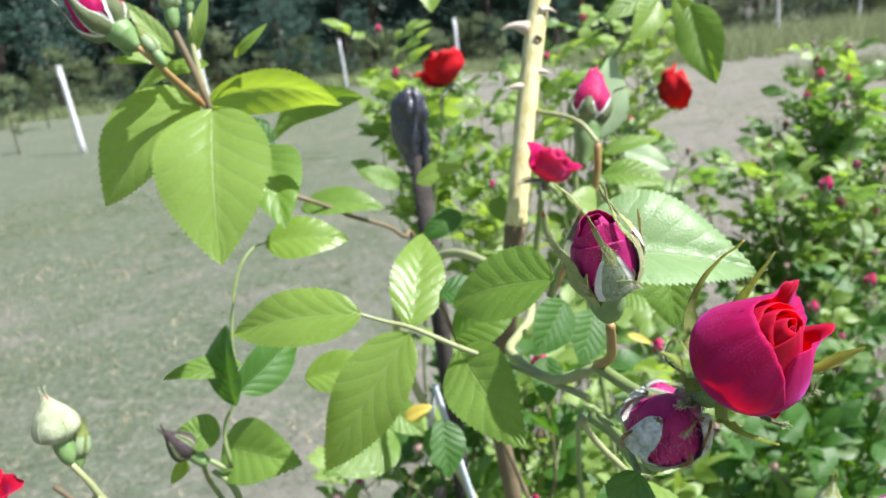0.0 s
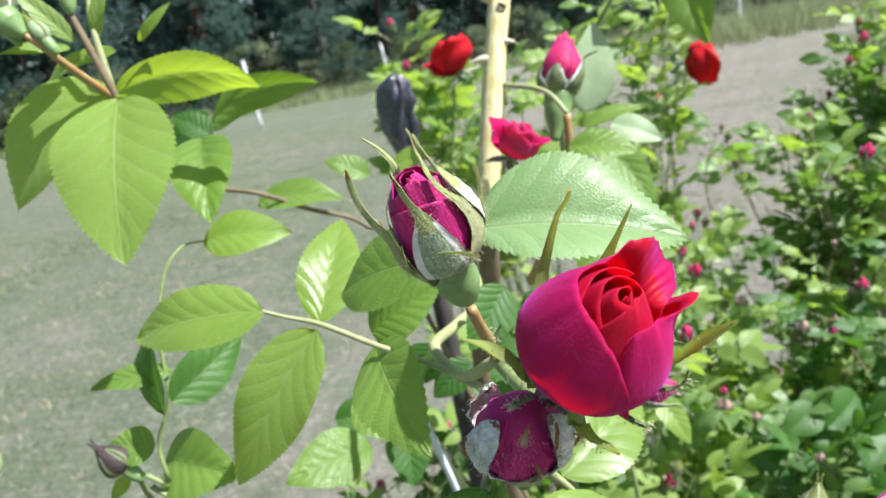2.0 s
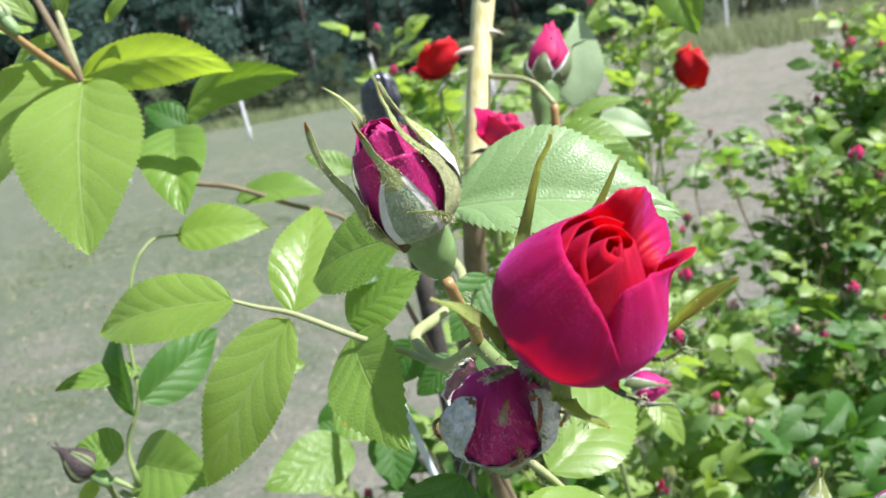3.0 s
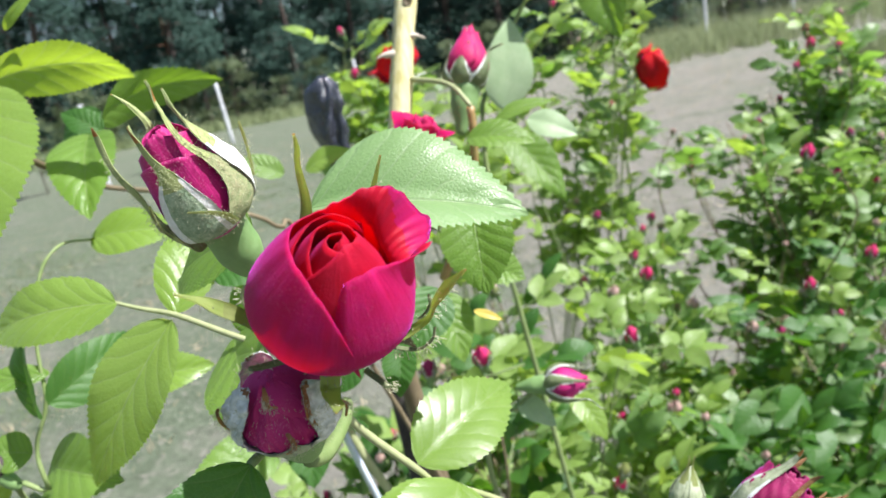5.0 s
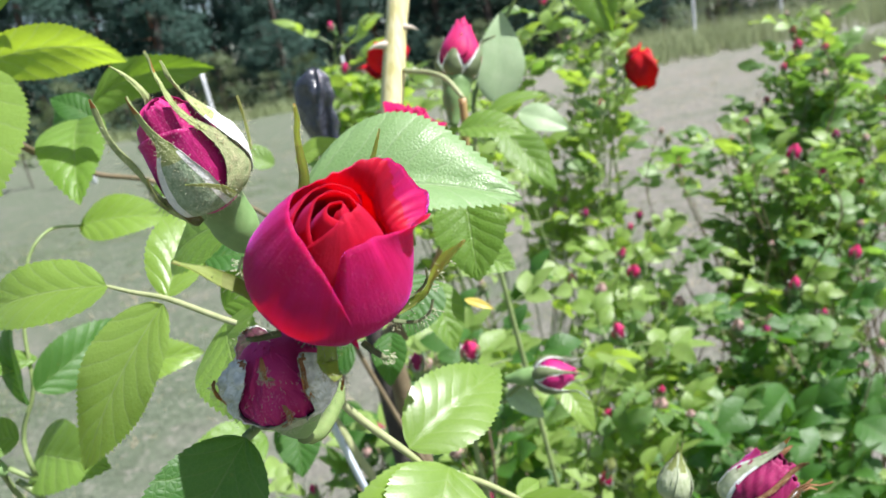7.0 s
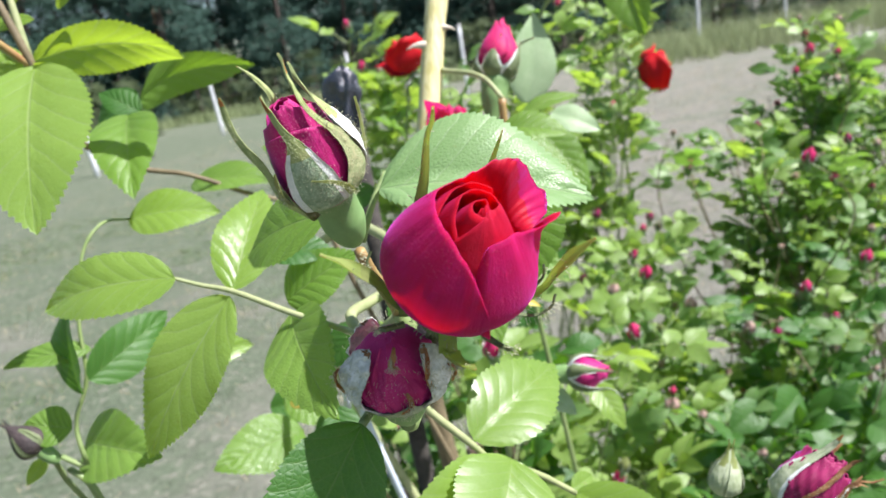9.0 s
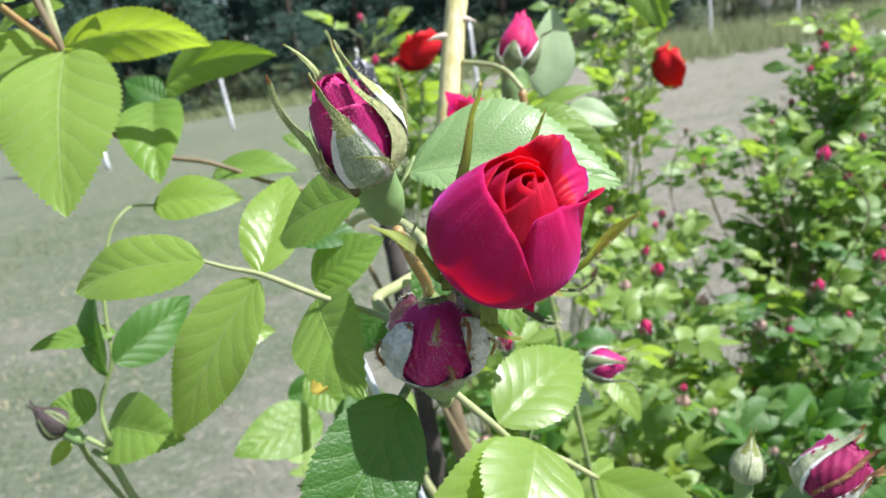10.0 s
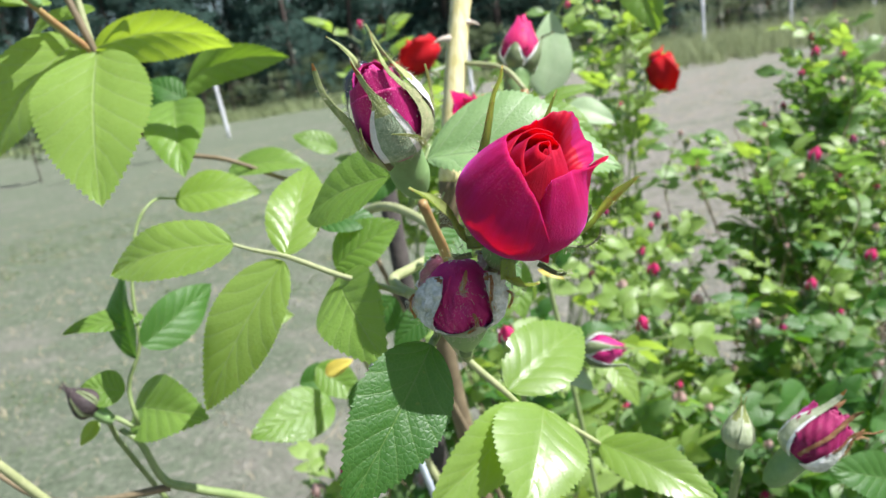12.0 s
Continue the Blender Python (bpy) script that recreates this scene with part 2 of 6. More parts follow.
GROUND = ground_material()
GRASS = plain_material("grass_blades", (0.09, 0.16, 0.06), (0.22, 0.28, 0.14), 3.0, 0.6, 0.1, 0.001, 0.3, share=0.3)
GRASS_TALL = plain_material("tall_grass_blades", (0.13, 0.19, 0.07), (0.34, 0.38, 0.2), 1.2, 0.6, 0.1, 0.001, 0.3, share=0.3)
DRY = plain_material("dry_grass_blades", (0.33, 0.28, 0.17), (0.5, 0.44, 0.3), 3.0, 0.8, 0.1, 0.001, 0.2, share=0.2)
NEEDLES = plain_material("pine_foliage", (0.035, 0.078, 0.06), (0.07, 0.125, 0.098), 0.5, 0.85, 0.1, 0.01, 0.15, share=0.3)
SHRUB = plain_material("shrub_foliage", (0.06, 0.1, 0.04), (0.17, 0.22, 0.1), 0.9, 0.55, 0.1, 0.01, 0.4, share=0.25)
BARK = plain_material("bark_grey", (0.05, 0.04, 0.035), (0.12, 0.095, 0.08), 4, 0.9, 0.9, 0.03, 0.2)
BARK_RED = plain_material("bark_orange", (0.17, 0.08, 0.05), (0.3, 0.16, 0.1), 4, 0.9, 0.9, 0.03, 0.2)
POST = plain_material("post_white", (0.55, 0.57, 0.6), (0.78, 0.79, 0.8), 5, 0.6, 0.2, 0.004)
PLASTIC = plain_material("black_plastic_film", (0.012, 0.014, 0.022), (0.05, 0.056, 0.075), 40, 0.17, 0.9, 0.005, 0.9)
WOOD_GREY = plain_material("weathered_wood", (0.03, 0.027, 0.025), (0.09, 0.08, 0.07), 50, 0.85, 0.7, 0.002, 0.2)
METAL = plain_material("galvanised_wire", (0.42, 0.48, 0.55), (0.6, 0.66, 0.72), 40, 0.4, 0.2, 0.0005)
YELLOWED = plain_material("yellowed_leaf", (0.5, 0.38, 0.05), (0.66, 0.55, 0.12), 80, 0.5, 0.3, 0.0006, share=0.3)
PALE = plain_material("pale_underside", (0.27, 0.4, 0.2), (0.42, 0.54, 0.32), 90, 0.5, 0.4, 0.0008, share=0.3)


# ---- builders ----
def mesh_from(name, verts, faces, materials, uvs=None, index=None, smooth=True):
    me = bpy.data.meshes.new(name)
    me.from_pydata([tuple(v) for v in verts], [], faces)
    for m in materials:
        me.materials.append(m)
    if uvs is not None:
        layer = me.uv_layers.new(name="UVMap")
        loops = np.empty(len(me.loops), dtype=np.int32)
        me.loops.foreach_get("vertex_index", loops)
        layer.data.foreach_set("uv", np.asarray(uvs, dtype=np.float32)[loops].ravel())
    if index is not None:
        me.polygons.foreach_set("material_index", np.asarray(index, dtype=np.int32))
    if smooth:
        me.polygons.foreach_set("use_smooth", np.ones(len(me.polygons), dtype=bool))
    me.update()
    return me


def part(name, me, parent, m=None, label=""):
    """One mesh object under a thing or a part; m is its pose in the parent's space."""
    ob = new(name, me)
    ob.parent = parent
    if m is not None:
        ob.matrix_basis = m
    if label:
        tagged(ob, label)
    return ob


def world_part(name, me, thing, m=None, label=""):
    """A part whose pose is given in the world, under a thing that stands at thing.location."""
    ob = part(name, me, thing, m, label)
    ob.matrix_parent_inverse = Matrix.Translation(-thing.location)
    return ob


def thing(name, base, label, category, group="", kind=""):
    ob = new(name)
    ob.empty_display_size = 0.1
    ob.location = base
    return tagged(ob, label, category, group, kind)


def frame_of(origin, along, normal):
    """The pose with x along one way and z near another."""
    x = Vector(along).normalized()
    z = Vector(normal)
    z = (z - x * z.dot(x)).normalized()
    y = z.cross(x)
    m = Matrix((x, y, z)).transposed().to_4x4()
    m.translation = origin
    return m


def axis_pose(origin, axis, facing):
    """The pose with z along axis and x towards facing."""
    z = Vector(axis).normalized()
    x = Vector(facing)
    x = (x - z * x.dot(z)).normalized()
    y = z.cross(x)
    m = Matrix((x, y, z)).transposed().to_4x4()
    m.translation = origin
    return m


def smooth_line(points, steps):
    """A Catmull-Rom line through points."""
    pts = [Vector(p) for p in points]
    ext = [pts[0] * 2 - pts[1], *pts, pts[-1] * 2 - pts[-2]]
    line = []
    for i in range(1, len(ext) - 2):
        a, b, c, d = ext[i - 1], ext[i], ext[i + 1], ext[i + 2]
        for k in range(steps):
            t = k / steps
            line.append(0.5 * (2 * b + (c - a) * t + (2 * a - 5 * b + 4 * c - d) * t * t + (3 * b - a - 3 * c + d) * t ** 3))
    line.append(pts[-1])
    return line


def tube_data(points, radii, sides=8, steps=5, rough=0.0, seed=0):
    """Vertices and faces of a round stem along points, capped."""
    rnd = random.Random(seed)
    line = smooth_line(points, steps)
    count = len(line)
    verts, faces = [], []
    up = Vector((0.13, 0.31, 0.94))
    for i, p in enumerate(line):
        t = i / (count - 1) * (len(radii) - 1)
        k = min(int(t), len(radii) - 2)
        r = radii[k] + (radii[k + 1] - radii[k]) * (t - k)
        d = (line[min(i + 1, count - 1)] - line[max(i - 1, 0)]).normalized()
        u = d.cross(up)
        u = u.normalized() if u.length > 0.05 else d.cross(Vector((1, 0, 0))).normalized()
        v = d.cross(u)
        rr = r * (1 + rough * rnd.uniform(-1, 1))
        for s in range(sides):
            a = 2 * math.pi * s / sides
            verts.append(p + (u * math.cos(a) + v * math.sin(a)) * rr)
    for i in range(count - 1):
        for s in range(sides):
            n = (s + 1) % sides
            faces.append((i * sides + s, i * sides + n, (i + 1) * sides + n, (i + 1) * sides + s))
    faces.append(tuple(range(sides))[::-1])
    faces.append(tuple((count - 1) * sides + s for s in range(sides)))
    return verts, faces


def tube(name, points, radii, material, owner, sides=8, steps=5, rough=0.0, label=""):
    verts, faces = tube_data(points, radii, sides, steps, rough, len(points))
    return world_part(name, mesh_from(name, verts, faces, [material]), owner, None, label)


def joined(pieces):
    """Vertices and faces of several pieces put together."""
    verts, faces = [], []
    for v, f in pieces:
        o = len(verts)
        verts.extend(v)
        faces.extend(tuple(i + o for i in face) for face in f)
    return verts, faces

# ---- ground, fence posts, woods ----
def ground_sheet():
    """One sheet, fine near the bushes and wide to the horizon, with gentle unevenness."""
    edges = [-900, -400, -180, -90, -45, -24, -14, -9] + [-6 + 0.3 * i for i in range(41)] + [9, 14, 24, 45, 90, 180, 400, 900]
    rows = [-900, -300, -90, -30, -10, -4] + [-1 + 0.3 * i for i in range(41)] + [14, 18, 24, 32, 45, 70, 120, 250, 500, 1000, 2000]
    verts, faces = [], []
    for y in rows:
        for x in edges:
            z = 0.02 * noise.noise(Vector((x * 0.9, y * 0.9, 0))) + 0.012 * noise.noise(Vector((x * 3, y * 3, 5)))
            verts.append((x, y, z if abs(x) < 12 and -3 < y < 14 else 0.0))
    w = len(edges)
    for j in range(len(rows) - 1):
        for i in range(w - 1):
            faces.append((j * w + i, j * w + i + 1, (j + 1) * w + i + 1, (j + 1) * w + i))
    ob = new("ground", mesh_from("ground", verts, faces, [GROUND]))
    return tagged(ob, "dry beige soil with thin mown grass under the rose bushes", "ground", kind="structure")


ground_sheet()


def blades(name, spots, height, width, material, lean=0.5, seed=1, seg=2):
    """Many bent grass blades, as one mesh."""
    rnd = random.Random(seed)
    verts, faces = [], []
    for x, y, k in spots:
        h = height * k * rnd.uniform(0.5, 1.2)
        a = rnd.uniform(0, math.tau)
        dx, dy = math.cos(a), math.sin(a)
        bx, by = rnd.uniform(-1, 1) * lean * h, rnd.uniform(-1, 1) * lean * h
        o = len(verts)
        for s in range(seg + 1):
            t = s / seg
            w = width * (1 - t * 0.85) * 0.5
            px, py, pz = x + bx * t * t, y + by * t * t, h * (t - 0.15 * t * t)
            verts.append((px - dx * w, py - dy * w, pz - 0.01))
            verts.append((px + dx * w, py + dy * w, pz - 0.01))
        for s in range(seg):
            faces.append((o + 2 * s, o + 2 * s + 1, o + 2 * s + 3, o + 2 * s + 2))
    me = mesh_from(name, verts, faces, [material])
    return new(name, me)


def tufts(count, box, per, spread, seed, keep=None):
    """Spots of blades in tufts within a box."""
    rnd = random.Random(seed)
    spots = []
    while len(spots) < count:
        x, y = rnd.uniform(box[0], box[1]), rnd.uniform(box[2], box[3])
        if keep and not keep(x, y, rnd):
            continue
        k = rnd.uniform(0.6, 1.3)
        for _ in range(per):
            spots.append((x + rnd.gauss(0, spread), y + rnd.gauss(0, spread), k))
    return spots


def lawn(x, y, rnd):
    cover = noise.noise(Vector((x * 0.55, y * 0.4, 3))) + 0.6 * noise.noise(Vector((x * 1.7, y * 1.4, 8)))
    return x < 1.2 + 0.15 * y and cover + rnd.uniform(-0.25, 0.25) > 0.08


lawn_spots = tufts(42000, (-7.5, 2.5, 2.0, 12.0), 9, 0.035, 11, lawn)
tagged(blades("lawn_grass", lawn_spots, 0.045, 0.006, GRASS, 0.8, 3, 1), "short thin mown green grass on dry soil", "grass", kind="stuff")
dry_spots = tufts(30000, (-7.0, 8.0, 1.8, 20.0), 7, 0.06, 12)
tagged(blades("dry_grass", dry_spots, 0.045, 0.008, DRY, 1.2, 4, 1), "dry straw-coloured mown grass lying on soil", "grass", kind="stuff")


def field(x, y, rnd):
    return y > 21.5 + 0.25 * (x - 6) and x > 4.2 + 0.1 * (y - 20) + rnd.uniform(-1, 1)


tall_spots = tufts(15000, (4.0, 26.0, 19.0, 40.0), 12, 0.16, 13, field)
tagged(blades("tall_grass", tall_spots, 0.85, 0.03, GRASS_TALL, 0.45, 5), "tall pale green meadow grass at the field edge", "grass", kind="stuff")
clump_spots = tufts(1500, (6.8, 8.6, 13.6, 15.6), 14, 0.1, 14)
tagged(blades("grass_clump", clump_spots, 0.5, 0.02, GRASS_TALL, 0.5, 6), "dense clump of uncut green meadow grass", "grass", kind="stuff")
bank_spots = tufts(9000, (-30.0, 4.0, 33.0, 40.0), 10, 0.3, 15)
tagged(blades("woodland_grass", bank_spots, 0.6, 0.05, GRASS_TALL, 0.5, 7), "uncut grass along the edge of the woods", "grass", kind="stuff")


def fence_post(x, y, height, lean):
    post = thing("fence_post", (x, y, 0), "slim white-painted round metal fence post in grass", "fence post", "fence posts")
    verts, faces = tube_data([(0, 0, -0.1), (lean * 0.5, 0, height * 0.5), (lean, 0, height)], [0.055, 0.055, 0.052], 12, 3)
    part("pole", mesh_from("pole", verts, faces, [POST]), post)
    verts, faces = tube_data([(lean, 0, height - 0.01), (lean, 0, height + 0.03), (lean, 0, height + 0.05)], [0.062, 0.06, 0.03], 12, 2)
    part("cap", mesh_from("cap", verts, faces, [POST]), post)
    return post


for x, y, h, lean in ((-8.23, 16.1, 1.85, -0.12), (-7.66, 23.3, 2.1, -0.1), (-4.6, 32.0, 2.0, -0.08), (0.2, 23.2, 2.1, 0.0),
                      (9.4, 30.0, 2.1, 0.02), (14.2, 33.5, 2.1, 0.0), (19.5, 37.0, 2.1, 0.03)):
    fence_post(x, y, h, lean)


def clump(rnd, centre, radius, count, size, flat=0.6):
    """Small leaf blades scattered in a ball with a ragged skin."""
    verts, faces = [], []
    for _ in range(count):
        d = Vector((rnd.gauss(0, 1), rnd.gauss(0, 1), rnd.gauss(0, 1) * flat)).normalized()
        p = centre + d * radius * rnd.uniform(0.35, 1.1)
        a = Vector((rnd.gauss(0, 1), rnd.gauss(0, 1), rnd.gauss(0, 0.6))).normalized()
        b = a.orthogonal().normalized()
        s = size * rnd.uniform(0.5, 1.3)
        o = len(verts)
        verts += [p - a * s, p + b * s * 0.4, p + a * s, p - b * s * 0.4]
        faces.append((o, o + 1, o + 2, o + 3))
    return verts, faces


def tree_meshes(seed, height, bare, spread, bark, foliage, leaf_size, per):
    """The trunk with limbs, and the crown, of a tree that tapers upwards."""
    rnd = random.Random(seed)
    line = [(0, 0, -0.2)]
    for i in range(1, 6):
        line.append((rnd.uniform(-0.12, 0.12) * i * 0.4, rnd.uniform(-0.12, 0.12) * i * 0.4, height * i / 5))
    wood = [tube_data(line, [0.02 * height, 0.017 * height, 0.013 * height, 0.009 * height, 0.002 * height], 9, 3, 0.08, seed)]
    leaves = []
    levels = int(height * 1.5)
    for i in range(levels):
        z = height * (bare + (0.99 - bare) * i / levels)
        reach = spread * (1 - (i / levels) ** 1.3) * rnd.uniform(0.7, 1.15) + 0.25
        for _ in range(3):
            a = rnd.uniform(0, math.tau)
            end = Vector((math.cos(a) * reach, math.sin(a) * reach, z - 0.12 * reach + rnd.uniform(-0.2, 0.2)))
            mid = Vector((end.x * 0.5, end.y * 0.5, z + 0.05))
            wood.append(tube_data([(0, 0, z), mid, end], [0.035, 0.022, 0.008], 5, 2))
            for k in (0.5, 0.8, 1.0):
                c = Vector((end.x * k, end.y * k, z + (end.z - z) * k))
                leaves.append(clump(rnd, c, 0.3 + 0.28 * reach * k, per, leaf_size, 0.55))
    tv, tf = joined(wood)
    cv, cf = joined(leaves)
    return mesh_from("trunk", tv, tf, [bark]), mesh_from("crown", cv, cf, [foliage], smooth=False)


def sapling_meshes(seed, height):
    """A thin stem, its branches one by one, and a loose crown."""
    rnd = random.Random(seed)
    stem = mesh_from("trunk", *tube_data([(0, 0, -0.2), (0.03, 0.02, height * 0.5), (-0.02, 0.04, height)], [0.03, 0.02, 0.006], 8, 4, 0.08, seed), [BARK])
    limbs, leaves = [], []
    for i in range(9):
        z, a = height * (0.25 + 0.08 * i), i * 2.4 + rnd.uniform(-0.4, 0.4)
        reach = 0.6 * (1 - i / 11) * rnd.uniform(0.7, 1.1)
        end = Vector((math.cos(a) * reach, math.sin(a) * reach, z + 0.25 * reach))
        limbs.append(mesh_from("branch", *tube_data([(0, 0, z), end * 0.5 + Vector((0, 0, z * 0.5)), end], [0.014, 0.009, 0.004], 5, 3), [BARK]))
        leaves += [clump(rnd, Vector((end.x * k, end.y * k, z + (end.z - z) * k)), 0.22, 24, 0.07, 0.7) for k in (0.5, 0.8, 1.0)]
    return stem, mesh_from("crown", *joined(leaves), [SHRUB], smooth=False), limbs


def tree(name, meshes, x, y, turn, size, label, category="tree"):
    t = thing(name, (x, y, 0), label, category, "woods")
    t.rotation_euler = (0, 0, turn)
    t.scale = (size, size, size)
    part("trunk", meshes[0], t)
    part("crown", meshes[1], t)
    for limb in meshes[2:] and meshes[2]:
        part("branch", limb, t)
    return t


SPRUCE = [tree_meshes(s, 11.0, b, sp, bark, NEEDLES, 0.13, 60) for s, b, sp, bark in ((1, 0.03, 2.4, BARK), (2, 0.1, 2.1, BARK), (3, 0.06, 2.3, BARK), (4, 0.24, 2.0, BARK_RED))]
BUSHY = [tree_meshes(s, 3.6, 0.05, 1.5, BARK, SHRUB, 0.08, 60) for s in (7, 8)]
SAPLING = sapling_meshes(9, 2.6)
rnd = random.Random(5)
for i in range(26):
    x = -34 + i * 1.75 + rnd.uniform(-0.7, 0.7)
    y = 38 + 0.16 * (x + 34) + rnd.uniform(-1.5, 4.0)
    tree("conifer_tree", SPRUCE[3 if i % 7 == 3 else i % 3], x, y, rnd.uniform(0, 6.28), rnd.uniform(0.85, 1.25), "tall dark blue-green conifer at the edge of the woods")
for i in range(18):
    x = -36 + i * 3.0 + rnd.uniform(-0.8, 0.8)
    tree("conifer_tree", SPRUCE[(i + 1) % 3], x, 49 + 0.16 * (x + 34) + rnd.uniform(-2, 2), rnd.uniform(0, 6.28), rnd.uniform(1.1, 1.5), "tall shaded conifer deeper in the woods")
for i in range(14):
    x = 14 + i * 3.6 + rnd.uniform(-1, 1)
    tree("conifer_tree", SPRUCE[3 if i % 7 == 3 else i % 3], x, 62 + rnd.uniform(-3, 6), rnd.uniform(0, 6.28), rnd.uniform(1.0, 1.5), "distant dark conifer behind the meadow")
for i in range(20):
    x = -31 + i * 1.75 + rnd.uniform(-0.6, 0.6)
    tree("shrub", BUSHY[i % 2], x, 35.5 + 0.16 * (x + 34) + rnd.uniform(-0.8, 0.8), rnd.uniform(0, 6.28), rnd.uniform(0.55, 1.1), "grey-green leafy shrub before the dark conifers", "shrub")
for i in range(20):
    x = 4 + i * 2.5 + rnd.uniform(-0.8, 0.8)
    tree("conifer_tree", SPRUCE[i % 3], x, 50 + 0.1 * x + rnd.uniform(-2, 3), rnd.uniform(0, 6.28), rnd.uniform(0.8, 1.2), "distant dark conifer behind the meadow")
    tree("shrub", BUSHY[i % 2], x + 1.2, 45 + 0.1 * x + rnd.uniform(-1, 1), rnd.uniform(0, 6.28), rnd.uniform(0.7, 1.2), "grey-green shrub at the far side of the meadow", "shrub")
for x, y, s in ((-10.6, 17.6, 0.75), (-7.9, 18.4, 0.6), (-15.0, 27.0, 0.9), (1.6, 24.0, 0.8)):
    tree("sapling", SAPLING, x, y, x, s, "young pale green sapling standing in thin grass")

# ---- rose parts ----
def leaf_mesh(length, width, fold=0.25, droop=0.3, teeth=15, seed=0, material=None, nv=4, twist=0.0, per=3):
    """A serrated ovate leaf from the origin to (length, 0, 0), its face towards z."""
    rnd = random.Random(seed)
    nu = teeth * per
    line = [(0.0, 0.0)]
    for i in range(nu):
        a = -droop * (i / nu - 0.5) * 2
        line.append((line[-1][0] + math.cos(a), line[-1][1] + math.sin(a)))
    ex, ez = line[-1]
    scale = length / math.hypot(ex, ez)
    ca, sa = ex / math.hypot(ex, ez), ez / math.hypot(ex, ez)
    line = [((x * ca + z * sa) * scale, (-x * sa + z * ca) * scale) for x, z in line]
    p, q = rnd.uniform(0, 6), rnd.uniform(0, 6)
    wave = rnd.uniform(0.015, 0.035) * length
    peak = 0.3827 ** 0.62 * 0.6173 ** 1.0
    verts, uvs, faces = [], [], []
    for i in range(nu + 1):
        u = i / nu
        half = 0.5 * width * (u ** 0.62 * (1 - u) ** 1.0) / peak
        tooth = (i % per) / per
        x0, z0 = line[i]
        for j in range(-nv, nv + 1):
            v = j / nv
            side = 1 if j > 0 else -1
            h = half
            push = 0.0
            if abs(j) == nv and 0.04 < u < 0.98 and per > 1:
                h = half + width * 0.028 * (tooth * 1.5 - 0.4)
                push = 0.014 * length * tooth
            y = h * v
            z = z0 + fold * abs(y) - fold * 0.55 * abs(y) ** 2 / max(half, 1e-6)
            z += wave * (abs(v) ** 1.5) * (math.sin(u * 11 + p + side) * 0.7 + math.sin(u * 5 + q)) * 0.6
            z += twist * y * (u - 0.3)
            if nv > 3:
                a = abs(v) * 0.5
                phase = u * 7.0 - (a * 5.2 - a * a * 3.6)
                z += 0.0014 * length * abs(math.sin(phase * math.pi)) * math.sin(min(1.0, abs(v) * 1.15) * math.pi) * min(1.0, 4 * u, 4 * (1 - u))
            verts.append((x0 + push, y, z))
            uvs.append((u, 0.5 + 0.5 * v))
    w = 2 * nv + 1
    for i in range(nu):
        for j in range(w - 1):
            a = i * w + j
            faces.append((a, a + w, a + w + 1, a + 1))
    return mesh_from("leaf", verts, faces, [material or LEAF_MATURE], uvs)


def leaf(owner, base, tip, normal, width, fold, droop, material, twist=0.0, teeth=20):
    """A near leaf of the bush from base to tip, its face towards normal."""
    base, tip = Vector(base), Vector(tip)
    length = (tip - base).length
    seed = int(abs(base.x * 7919 + base.z * 6113 + tip.y * 977) * 1000) % 100000
    me = leaf_mesh(length, width, fold, droop, teeth, seed, material, 6, twist)
    return world_part("leaf", me, owner, frame_of(base, tip - base, normal))


